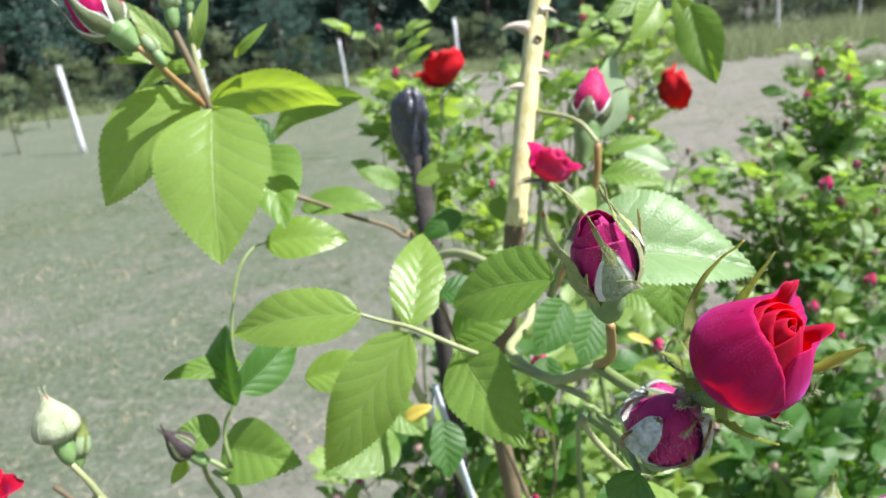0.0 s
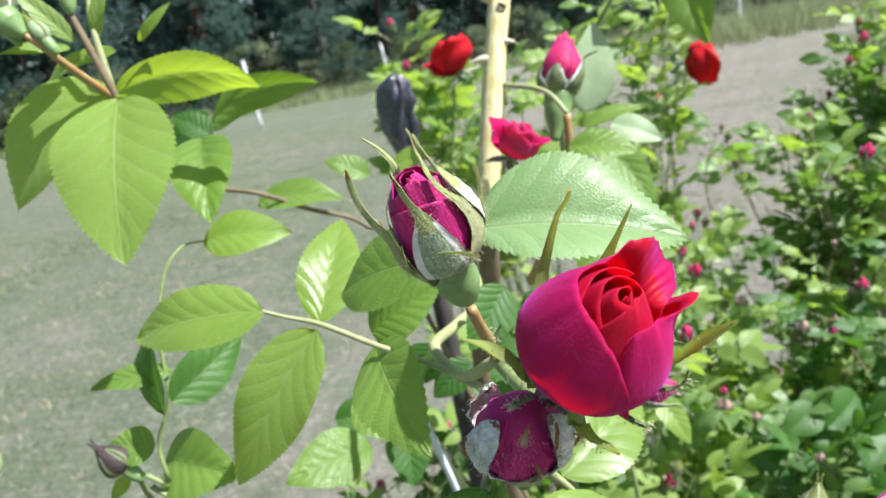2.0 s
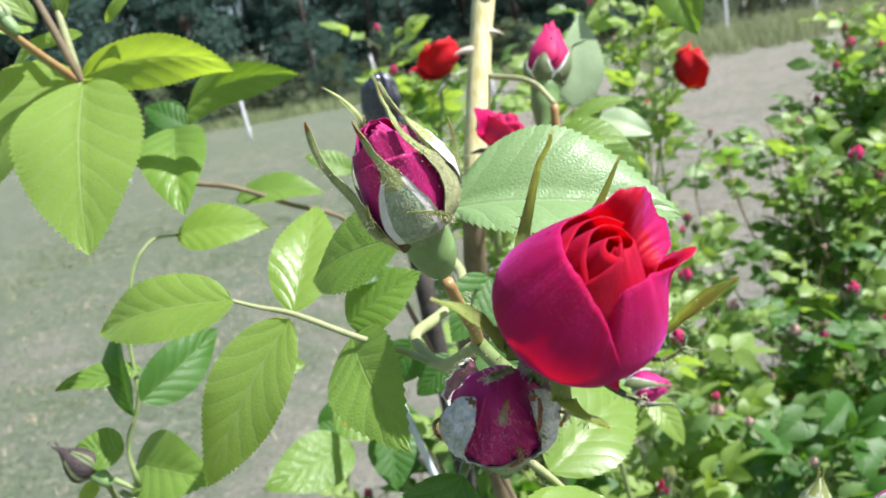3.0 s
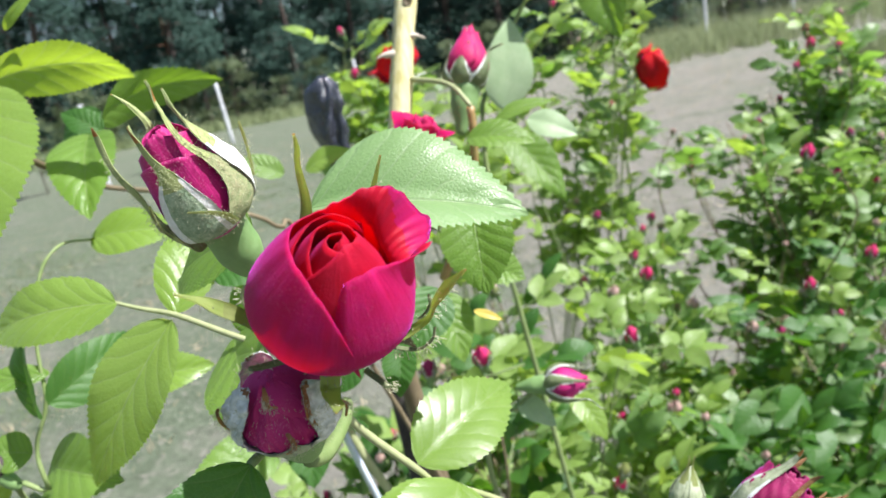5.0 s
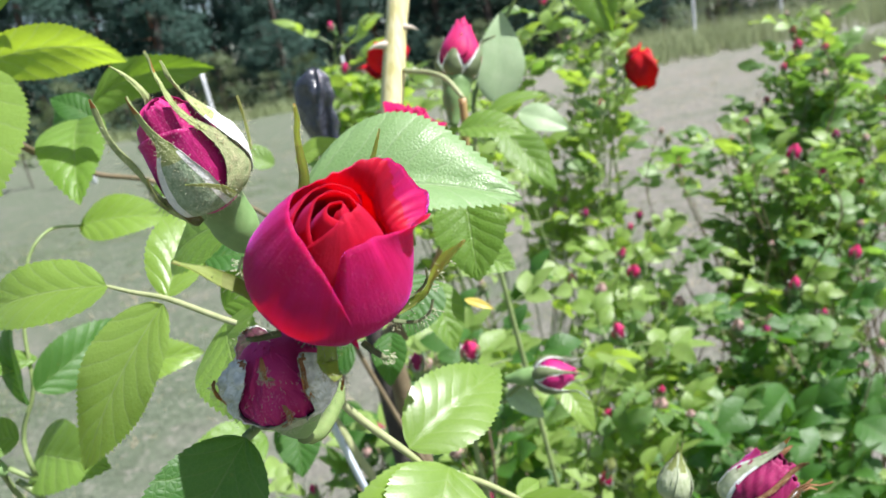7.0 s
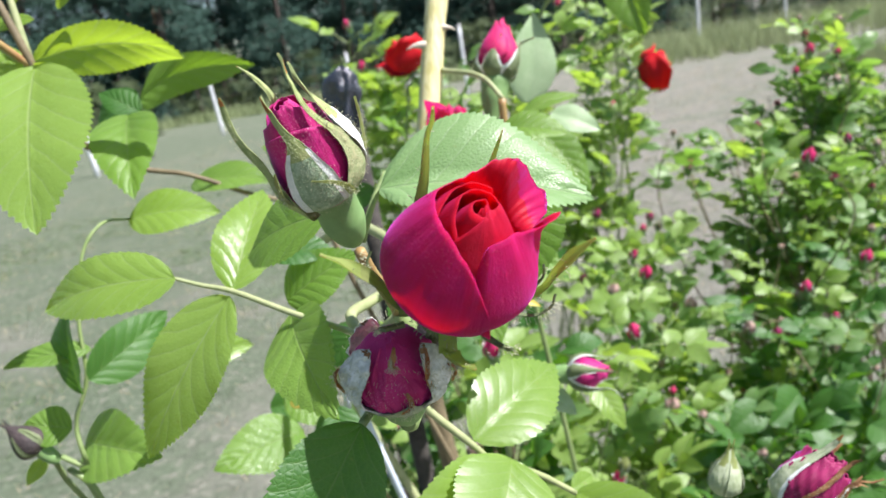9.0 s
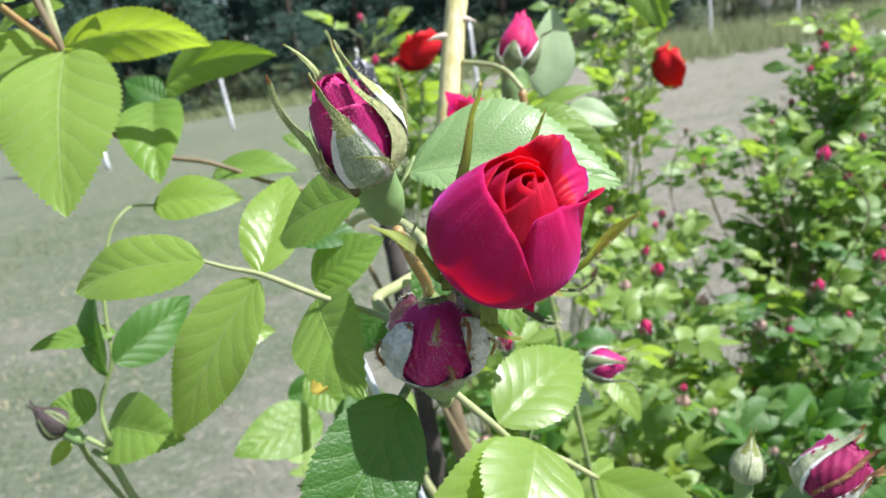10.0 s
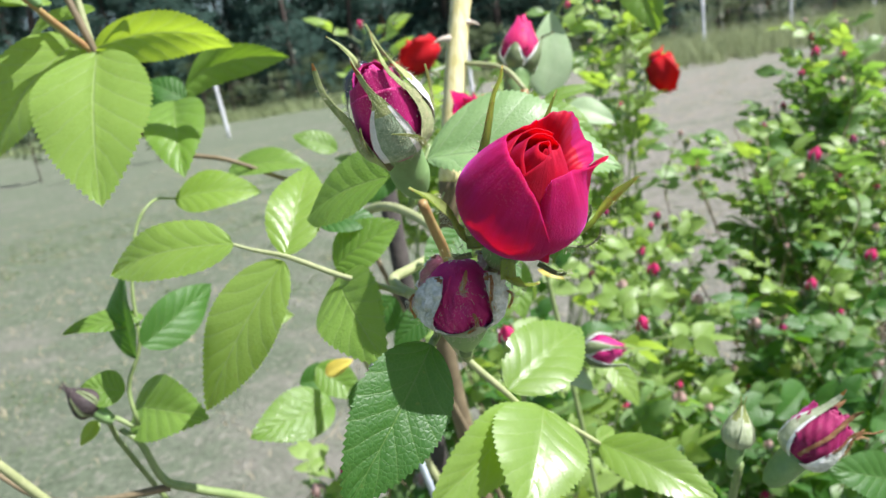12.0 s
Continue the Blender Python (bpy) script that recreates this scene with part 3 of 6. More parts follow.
def petal_mesh(R, H, span, close, flare=0.0, droop_sides=0.4, spiral=0.08, seed=0, skins=(0, 0), nu=12, nv=18, thick=0.0005, belly=0.5, point=0.05, curl=0.0, crumple=0.0):
    """A cupped petal round the z axis, its middle towards x; an outer and an inner skin joined at the rim."""
    rnd = random.Random(seed)
    p, q = rnd.uniform(0, 6), rnd.uniform(0, 6)
    grid, uvs = [], []
    for side in (0, 1):
        for j in range(nv + 1):
            v = j / nv * 2 - 1
            top = 1 - droop_sides * abs(v) ** 3 + point * math.exp(-(v * 5) ** 2) + 0.022 * math.sin(v * 7 + p) + 0.012 * math.sin(v * 17 + q)
            for i in range(nu + 1):
                s = i / nu * top
                if s < belly:
                    prof = math.sin(s / belly * math.pi / 2) ** 0.75
                else:
                    k = min(1.0, (s - belly) / (1 - belly))
                    prof = 1 - (1 - close) * (k * k * (3 - 2 * k) * 0.6 + k * k * 0.4)
                r = R * prof * (1 + spiral * v) + flare * R * max(0.0, (s - 0.72) / 0.28) ** 2
                r += curl * R * max(0.0, i / nu - 0.8) * 5 * (0.4 + abs(v))
                r *= 1 + 0.022 * math.sin(v * 6 + s * 5 + q) + 0.03 * (s ** 3) * math.sin(v * 11 + p)
                r *= 1 + crumple * math.sin(v * 9 + q + s * 3) * math.sin(s * 8 + p + v * 4)
                r = max(r - side * thick * min(1.0, s * 4 + 0.2), 0.0002)
                phi = v * span / 2 * min(1.0, 0.5 + s * 1.3)
                grid.append((r * math.cos(phi), r * math.sin(phi), H * s - curl * R * 0.12 * max(0.0, i / nu - 0.9) * 10))
                uvs.append((s, 0.5 + 0.5 * v))
    n, m = (nu + 1) * (nv + 1), nu + 1
    faces, index = [], []
    for j in range(nv):
        for i in range(nu):
            a = j * m + i
            faces.append((a, a + m, a + m + 1, a + 1))
            index.append(0)
            faces.append((n + a, n + a + 1, n + a + m + 1, n + a + m))
            index.append(1)
        a = j * m + nu
        faces.append((a, a + m, n + a + m, n + a))
        index.append(1)
    for i in range(nu):
        for j, flip in ((0, 0), (nv, 1)):
            a = j * m + i
            f = (a, a + 1, n + a + 1, n + a)
            faces.append(f[::-1] if flip else f)
            index.append(1)
    return mesh_from("petal", grid, faces, list(skins), uvs, index)


def ribbon_mesh(points, widths, cup, outward, materials, steps=5, thick=0.0005, na=5):
    """A sepal: a cupped tapering blade along points, one skin outside, one felted inside."""
    line = smooth_line(points, steps)
    count = len(line)
    verts, faces, index = [], [], []
    for side in (0, 1):
        for i, p in enumerate(line):
            t = i / (count - 1) * (len(widths) - 1)
            k = min(int(t), len(widths) - 2)
            w = widths[k] + (widths[k + 1] - widths[k]) * (t - k)
            d = (line[min(i + 1, count - 1)] - line[max(i - 1, 0)]).normalized()
            o = Vector(outward) if not callable(outward) else outward(p)
            o = (o - d * o.dot(d)).normalized()
            c = d.cross(o)
            for j in range(-na, na + 1):
                v = j / na
                verts.append(p + c * (w * 0.5 * v) - o * (cup * w * v * v + side * thick * (1 - 0.7 * abs(v))))
    w = 2 * na + 1
    n = count * w
    for i in range(count - 1):
        for j in range(w - 1):
            a = i * w + j
            edge = j == 0 or j == w - 2
            faces.append((a, a + 1, a + w + 1, a + w))
            index.append(2 if i > count * 0.9 else (1 if edge and len(materials) > 3 and i < count * 0.55 else 0))
            faces.append((n + a, n + a + w, n + a + w + 1, n + a + 1))
            index.append(1 if i < count * 0.6 else 0)
        for j in (0, w - 1):
            a = i * w + j
            f = (a, a + w, n + a + w, n + a)
            faces.append(f if j else f[::-1])
            index.append(1)
    return mesh_from("sepal", verts, faces, materials, None, index)


def egg_mesh(name, profile, material, sides=16, lump=0.0, seed=0):
    """A turned body from (radius, height) pairs."""
    line = smooth_line([(r, 0, z) for r, z in profile], 4)
    verts, faces = [], []
    for i, p in enumerate(line):
        for s in range(sides):
            a = math.tau * s / sides
            r = max(p.x, 0.0001) * (1 + lump * math.sin(3 * a + p.z * 300 + seed))
            verts.append((r * math.cos(a), r * math.sin(a), p.z))
    for i in range(len(line) - 1):
        for s in range(sides):
            n = (s + 1) % sides
            faces.append((i * sides + s, i * sides + n, (i + 1) * sides + n, (i + 1) * sides + s))
    faces.append(tuple(range(sides))[::-1])
    faces.append(tuple((len(line) - 1) * sides + s for s in range(sides)))
    return mesh_from(name, verts, faces, [material])


def glands_mesh(spots, size, seed=0):
    """Stalked glands: tiny tapering hairs with a bead at the end, from (place, way) pairs."""
    rnd = random.Random(seed)
    verts, faces = [], []
    for p, d in spots:
        d = (Vector(d) + Vector((rnd.gauss(0, 0.35), rnd.gauss(0, 0.35), rnd.gauss(0, 0.35)))).normalized()
        a = d.orthogonal().normalized()
        b = d.cross(a)
        h = size * rnd.uniform(0.6, 1.4)
        o = len(verts)
        w = size * 0.075
        for k, r in ((0.0, w), (0.75, w * 0.8), (0.9, w * 1.8)):
            for c, s in ((1, 0), (-0.5, 0.87), (-0.5, -0.87)):
                verts.append(Vector(p) + d * h * k + (a * c + b * s) * r)
        verts.append(Vector(p) + d * h * 1.1)
        for k in (0, 3):
            for i in range(3):
                n = (i + 1) % 3
                faces.append((o + k + i, o + k + n, o + k + 3 + n, o + k + 3 + i))
        for i in range(3):
            faces.append((o + 6 + i, o + 6 + (i + 1) % 3, o + 9))
    return mesh_from("glands", verts, faces, [GLAND])


def sepal_spots(rnd, hip, count, share=0.75):
    """Places and ways on the outer skins of a bud's sepals."""
    pool = []
    for ob in hip.children:
        if ob.name.startswith("sepal"):
            vs = ob.data.vertices
            pool += [(v.co.copy(), v.normal.copy()) for v in vs[:int(len(vs) * 0.5 * share)]]
    spots = []
    for _ in range(count):
        p, d = rnd.choice(pool)
        side = -1 if d.dot(Vector((p.x, p.y, 0))) < 0 else 1
        spots.append((p + Vector((rnd.gauss(0, 1), rnd.gauss(0, 1), rnd.gauss(0, 1))) * 0.0004, d * side))
    return spots


def ring_spots(rnd, count, radius, z0, z1, lower=0.0):
    """Places and ways on a round body."""
    spots = []
    for _ in range(count):
        a, z = rnd.uniform(0, math.tau), rnd.uniform(z0, z1)
        d = Vector((math.cos(a), math.sin(a), lower))
        spots.append((Vector((math.cos(a) * radius(z), math.sin(a) * radius(z), z)), d))
    return spots


FELTED = [SEPAL, FELT, SEPAL_TIP, FELT]
BRIGHT = [SEPAL_BRIGHT, SEPAL_BRIGHT, SEPAL_TIP, SEPAL_BRIGHT]


def sepal_on(owner, angle, points, widths, cup=0.25, label="", skins=FELTED):
    """A sepal in the plane of one azimuth: (distance from the axis, height) points."""
    c, s = math.cos(angle), math.sin(angle)
    pts = [(r * c - k * s, r * s + k * c, z) for r, k, z in points]
    me = ribbon_mesh(pts, widths, cup, lambda p: Vector((c, s, 0.25)), skins)
    return part("sepal", me, owner, None, label)


def glide(rows, t):
    """The row at t (0 to 1) along a smooth line through rows of numbers."""
    x = t * (len(rows) - 1)
    i = min(int(x), len(rows) - 2)
    f = x - i
    p = [np.array(rows[min(max(i + k, 0), len(rows) - 1)], dtype=float) for k in (-1, 0, 1, 2)]
    return 0.5 * (2 * p[1] + (p[2] - p[0]) * f + (2 * p[0] - 5 * p[1] + 4 * p[2] - p[3]) * f * f + (3 * p[1] - p[0] - 3 * p[2] + p[3]) * f ** 3)


def shaped_petal(cols, skins, seed=0, nu=22, nv=40, thick=0.4, base=11.0, ruffle=0.25, crumple=0.0, roll_from=0.8):
    """A petal of its own shape round the z axis, in millimetres: columns of (degrees round the axis, height of the rim, radius at
    the rim, radius of the belly, roll of the lip); an outer and an inner skin joined at the rim."""
    rnd = random.Random(seed)
    p, q = rnd.uniform(0, 6), rnd.uniform(0, 6)
    middle = 0.5 * (cols[0][0] + cols[-1][0])
    grid, uvs = [], []
    for side in (0, 1):
        for j in range(nv + 1):
            az, top, rim, belly, lip = glide(cols, j / nv)
            top += ruffle * (math.sin(j * 0.55 + p) + 0.6 * math.sin(j * 1.37 + q))
            near = 2.5 + (belly - 2.5) * math.sin(math.pi / 2 * min(1.0, top / base)) ** 0.75
            rim = min(rim, near + 0.4 * max(0.0, top - 6.0))
            for i in range(nu + 1):
                s = i / nu
                z = top * s
                r = 2.5 + (belly - 2.5) * math.sin(math.pi / 2 * min(1.0, z / base)) ** 0.75
                k = max(0.0, (s - 0.45) / 0.55)
                r += (rim - near) * k ** 1.5
                roll = max(0.0, (s - roll_from) / (1 - roll_from))
                r += lip * roll ** 1.6 + 0.12 * math.sin(j * 0.4 + s * 6 + q) * s + ruffle * 0.5 * s ** 4 * math.sin(j * 0.8 + p)
                r += crumple * math.sin(j * 0.9 + q + s * 9) * math.sin(s * 17 + p + j * 0.35) * min(1.0, 3 * s)
                r = max(r - side * thick * min(1.0, s * 3 + 0.2) * (1 - 0.5 * s), 0.3)
                phi = radians(middle + (az - middle) * min(1.0, 0.6 + 0.9 * s))
                grid.append((0.001 * r * math.cos(phi), 0.001 * r * math.sin(phi), 0.001 * (z - lip * 0.5 * roll ** 2.4)))
                uvs.append((s, j / nv))
    n, m = (nu + 1) * (nv + 1), nu + 1
    faces, index = [], []
    for j in range(nv):
        for i in range(nu):
            a = j * m + i
            faces += [(a, a + m, a + m + 1, a + 1), (n + a, n + a + 1, n + a + m + 1, n + a + m)]
            index += [0, 1]
        a = j * m + nu
        faces.append((a, a + m, n + a + m, n + a + 0))
        index.append(0)
    for i in range(nu):
        for j, flip in ((0, 0), (nv, 1)):
            a = j * m + i
            f = (a, a + 1, n + a + 1, n + a)
            faces.append(f[::-1] if flip else f)
            index.append(0)
    return mesh_from("petal", grid, faces, list(skins), uvs, index)


def half_open_rose(owner, m):
    """The half-open crimson rose: z is its axis, x the way it is seen from, y to the right."""
    hip = world_part("rose_flower", egg_mesh("rose_flower", [(0.0016, -0.009), (0.0036, -0.0065), (0.0046, -0.0035), (0.0048, -0.001), (0.0062, 0.0012), (0.0066, 0.0028), (0.003, 0.0042)], HIP, 20), owner, m,
                     "half-open crimson-magenta rose with velvety petals")
    D = radians
    skins = (PETAL_OUT, PETAL_IN)
    inner = (PETAL_IN, PETAL_IN)
    # rolled heart, closed over like a dome
    part("petal", shaped_petal([(-30, 27.0, 0.3, 6.5, 0), (70, 27.5, 0.5, 6.5, 0), (180, 27.7, 1.0, 6.8, 0), (290, 27.4, 1.6, 7.0, 0), (400, 26.8, 2.2, 7.4, 0)], inner, 1, 24, 50, 0.3, 13.6, 0.08), hip)
    part("petal", shaped_petal([(110, 26.0, 3.0, 8.6, 0), (160, 27.4, 2.8, 8.6, 0.1), (215, 27.6, 3.0, 8.8, 0.2), (270, 26.8, 3.6, 9.0, 0.1), (325, 24.6, 4.6, 9.2, 0), (362, 20.0, 6.6, 9.4, 0)], inner, 2, 24, 46, 0.3, 13.6, 0.1), hip)
    part("petal", shaped_petal([(-62, 16.0, 9.2, 10.4, 0), (-34, 22.4, 6.2, 10.4, 0), (0, 26.2, 2.8, 10.4, 0.1), (45, 27.4, 1.4, 10.2, 0.1), (95, 27.4, 1.7, 10.0, 0.2), (140, 26.6, 3.2, 9.8, 0.2), (165, 24.0, 5.0, 9.6, 0)], inner, 4, 26, 46, 0.3, 13.6, 0.1), hip)
    part("petal", shaped_petal([(-190, 27.2, 4.4, 11.0, 0.2), (-140, 26.6, 5.0, 11.2, 0.2), (-95, 25.4, 5.6, 11.4, 0.2), (-56, 23.2, 6.6, 11.6, 0.1), (-24, 17.6, 9.6, 11.8, 0), (2, 10.0, 11.4, 11.8, 0)], inner, 5, 24, 42, 0.3, 14.0, 0.12), hip)
    # outer cup: the back petal that rolls outward, its corner turned down; the right one; and the broad one that wraps left and front
    part("petal", shaped_petal([(112, 14.0, 9.5, 12.4, 1.0), (128, 19.0, 7.2, 12.4, 5.0), (141, 21.6, 6.2, 12.4, 12.0), (151, 22.6, 5.9, 12.4, 15.5), (160, 26.4, 5.7, 12.4, 12.5), (168, 29.8, 5.4, 12.4, 9.0), (182, 28.2, 5.4, 12.4, 6.0), (202, 27.4, 5.4, 12.4, 2.0), (232, 26.0, 6.4, 12.6, 0.6), (258, 23.0, 8.6, 12.8, 0.0)], skins, 7, 34, 70, 0.35, 14.2, 0.32, roll_from=0.66), hip)
    part("petal", shaped_petal([(2, 5.0, 11.6, 12.6, 0), (12, 13.0, 9.8, 12.6, 0), (26, 23.4, 5.8, 12.6, 0), (55, 25.0, 5.4, 12.8, 0.1), (84, 24.8, 6.0, 13.2, 0.3), (104, 24.4, 8.0, 13.2, 1.4), (121, 25.0, 11.0, 13.2, 3.6), (131, 19.6, 12.4, 13.0, 2.0), (142, 13.0, 13.0, 13.2, 0), (168, 9.0, 12.2, 12.6, 0)], skins, 8, 28, 64, 0.35, 14.2, 0.15), hip)
    part("petal", shaped_petal([(-186, 20.0, 9.6, 12.8, 0), (-140, 24.2, 7.8, 13.0, 0), (-98, 25.4, 7.2, 13.6, 0.1), (-66, 25.6, 6.8, 13.6, 0.1), (-36, 25.4, 6.2, 13.4, 0.3), (-4, 23.4, 7.0, 13.2, 0.4), (18, 20.0, 8.8, 13.2, 0.3), (32, 14.6, 11.6, 13.2, 0.1), (39, 8.0, 12.6, 13.0, 0), (42, 3.5, 9.5, 12.6, 0)], skins, 9, 28, 70, 0.35, 14.2, 0.15), hip)
    REDDISH = [SEPAL_BRIGHT, SEPAL_LIGHT, SEPAL_TIP, SEPAL_BRIGHT]
    sepal_on(hip, D(-146), [(0.004, 0, 0.0), (0.012, 0, -0.001), (0.018, 0, 0.003), (0.0212, -0.001, 0.0105), (0.0206, 0.0006, 0.0208), (0.0196, 0.001, 0.026), (0.0192, 0.0016, 0.0295)], [0.004, 0.005, 0.0032, 0.0018, 0.001, 0.0009, 0.0004], label="narrow pale sepal with a reddened tip", skins=REDDISH)
    sepal_on(hip, D(180), [(0.004, 0, 0.0), (0.012, 0, -0.001), (0.018, 0, 0.006), (0.0205, 0, 0.0145), (0.0228, 0, 0.022)], [0.004, 0.0045, 0.003, 0.0012, 0.0003], skins=BRIGHT)
    sepal_on(hip, D(102), [(0.004, 0, 0.0), (0.0115, 0.001, 0.0), (0.0158, 0.001, 0.0065), (0.0162, 0, 0.0135), (0.0172, -0.0004, 0.0185), (0.0189, 0, 0.0238)], [0.003, 0.0032, 0.0016, 0.0022, 0.003, 0.0004], label="narrow green sepal with a reddened tip", skins=BRIGHT)
    sepal_on(hip, D(-67), [(0.003, 0, 0.0), (0.0095, 0, 0.0), (0.0142, 0, 0.0075), (0.0186, 0.0006, 0.0126), (0.0232, 0, 0.0153)], [0.003, 0.0036, 0.0028, 0.0024, 0.0004], label="pale sepal bent back with a reddish tip", skins=REDDISH)
    sepal_on(hip, D(20), [(0.003, 0, 0.0), (0.0085, 0, -0.002), (0.0125, 0, 0.001), (0.0158, 0.0005, 0.006), (0.019, 0, 0.0118)], [0.003, 0.0034, 0.0028, 0.0022, 0.0005], label="pale sepal hanging down with a reddish tip", skins=BRIGHT)
    for az, r, z, side in ((84, 15.0, 9.0, 1), (110, 14.6, 7.0, 1), (62, 13.2, 5.0, -1), (-84, 13.6, 4.5, -1), (-46, 13.0, 3.2, 1)):
        pts = [(0.001 * (r - 4.5), 0, 0.001 * (z - 5)), (0.001 * r, 0.0004 * side, 0.001 * (z - 3)), (0.001 * (r + 1.8), 0.0014 * side, 0.001 * z), (0.001 * (r + 1.6), 0.0028 * side, 0.001 * (z + 1.8))]
        sepal_on(hip, D(az), pts, [0.0012, 0.001, 0.0007, 0.0003], 0.2, "thread-like lobe of a sepal", [SEPAL] * 4)
    rnd = random.Random(3)
    spots = ring_spots(rnd, 120, lambda z: 0.0046, -0.007, 0.0, -0.3) + sepal_spots(rnd, hip, 420, 0.8)
    tagged(part("gland_fuzz", glands_mesh(spots, 0.0009, 3), hip), kind="stuff")
    return hip


def tight_bud(owner, m, size=1.0, opened=0.0, tails=1.0, petals=(None, None), hip_len=0.017, name="rose_bud", label="", glands=200, hip_mat=None, skins=FELTED, swirl=0.0, short=1.0, slim=1.0):
    """A pointed rose bud: a green hip, rolled petals and five felted sepals; z is its axis."""
    k = size
    petals = (petals[0] or PETAL_BUD, petals[1] or PETAL_BUD)
    hip = world_part(name, egg_mesh("hip", [(0.0016 * k, -hip_len * k), (0.003 * k, -hip_len * 0.75 * k), (0.0051 * k, -hip_len * 0.42 * k), (0.0056 * k, -0.003 * k), (0.006 * k, 0.001 * k), (0.004 * k, 0.003 * k)],
                                    hip_mat or HIP, 18), owner, m, label)
    D = radians
    R, H = 0.0112 * k * slim, 0.0262 * k
    for i, (a, rr, hh) in enumerate(((20, 0.6, 1.02), (140, 0.78, 0.99), (265, 0.88, 0.96), (55, 0.96, 0.9))):
        part("petal", petal_mesh(R * rr, H * hh, D(235), 0.05 + opened * 0.4 + 0.07 * i, 0.0, 0.35, 0.1, i + 20, petals, 12, 18, 0.0004 * k, 0.42, 0.0), hip, pose(0, 0, 0, 0, 0, a))
    for i in range(5):
        a = D(-20 + 72 * i)
        open_ = 0.0026 * k if i % 2 else 0.0006 * k
        t = tails * (1.0 if i % 2 else 0.75)
        pts = [(0.0058 * k, 0, 0.0 * k), (0.0102 * k, 0, 0.004 * k), (0.0116 * k + open_ * 0.3, 0, 0.011 * k), (0.0092 * k + open_, 0.0008 * k, 0.019 * k),
               (0.0072 * k + open_ * 1.8, (0.0016 + swirl * (i % 3 - 1)) * k, (0.023 + 0.006 * t) * k), (0.0066 * k + open_ * 4.2, (0.0026 + swirl * 2.2 * (i % 3 - 1)) * k, (0.025 + 0.017 * t) * k)]
        pts = [(r * slim, side, z * short) for r, side, z in pts]
        sepal_on(hip, a, pts, [0.0078 * k, 0.0098 * k, 0.0062 * k, 0.0022 * k, 0.0012 * k, 0.0004 * k], 0.28, "", skins)
    if glands:
        rnd = random.Random(int(size * 100))
        tagged(part("gland_fuzz", glands_mesh(sepal_spots(rnd, hip, glands * 2), 0.0008 * k, 5), hip), kind="stuff")
    return hip


def wrapped_sepal(owner, rows, skins, label="", k=1.0, lump=0.0):
    """A sepal that lies round the bud: (radius, degrees round the axis, height, width) rows in millimetres."""
    line = smooth_line([(r, a * 0.1, z) for r, a, z, w in rows], 5)
    na, verts, faces, index = 6, [], [], []
    count = len(line)
    for side in (0, 1):
        for i, p in enumerate(line):
            t = i / (count - 1) * (len(rows) - 1)
            j = min(int(t), len(rows) - 2)
            w = rows[j][3] + (rows[j + 1][3] - rows[j][3]) * (t - j)
            for v in range(-na, na + 1):
                s = v / na
                turn = radians(p.y * 10) + s * 0.5 * w / max(p.x, 3.0)
                r = p.x - side * 0.55 * (1 - 0.6 * abs(s)) - 0.05 * w * s * s + 0.09 * w * max(0.0, abs(s) - 0.6) + 0.05 * math.sin(9 * s + i)
                if lump:
                    r += lump * (noise.noise(Vector((s * 2.2, i * 0.33, p.y))) + 0.5 * noise.noise(Vector((s * 6, i * 0.9, p.y)))) * (1 - side * 0.5)
                verts.append(Vector((r * math.cos(turn), r * math.sin(turn), p.z)) * (0.001 * k))
    w = 2 * na + 1
    n = count * w
    for i in range(count - 1):
        for j in range(w - 1):
            a = i * w + j
            edge = j in (0, 1, w - 3, w - 2)
            faces.append((a, a + 1, a + w + 1, a + w))
            index.append(2 if i > count * 0.88 else (1 if edge and i < count * 0.55 else (3 if i > count * 0.5 else 0)))
            faces.append((n + a, n + a + w, n + a + w + 1, n + a + 1))
            index.append(1 if i < count * 0.6 else 3)
        for j in (0, w - 1):
            a = i * w + j
            f = (a, a + w, n + a + w, n + a)
            faces.append(f if j else f[::-1])
            index.append(1 if i < count * 0.6 else 3)
    return part("sepal", mesh_from("sepal", verts, faces, skins, None, index), owner, None, label)


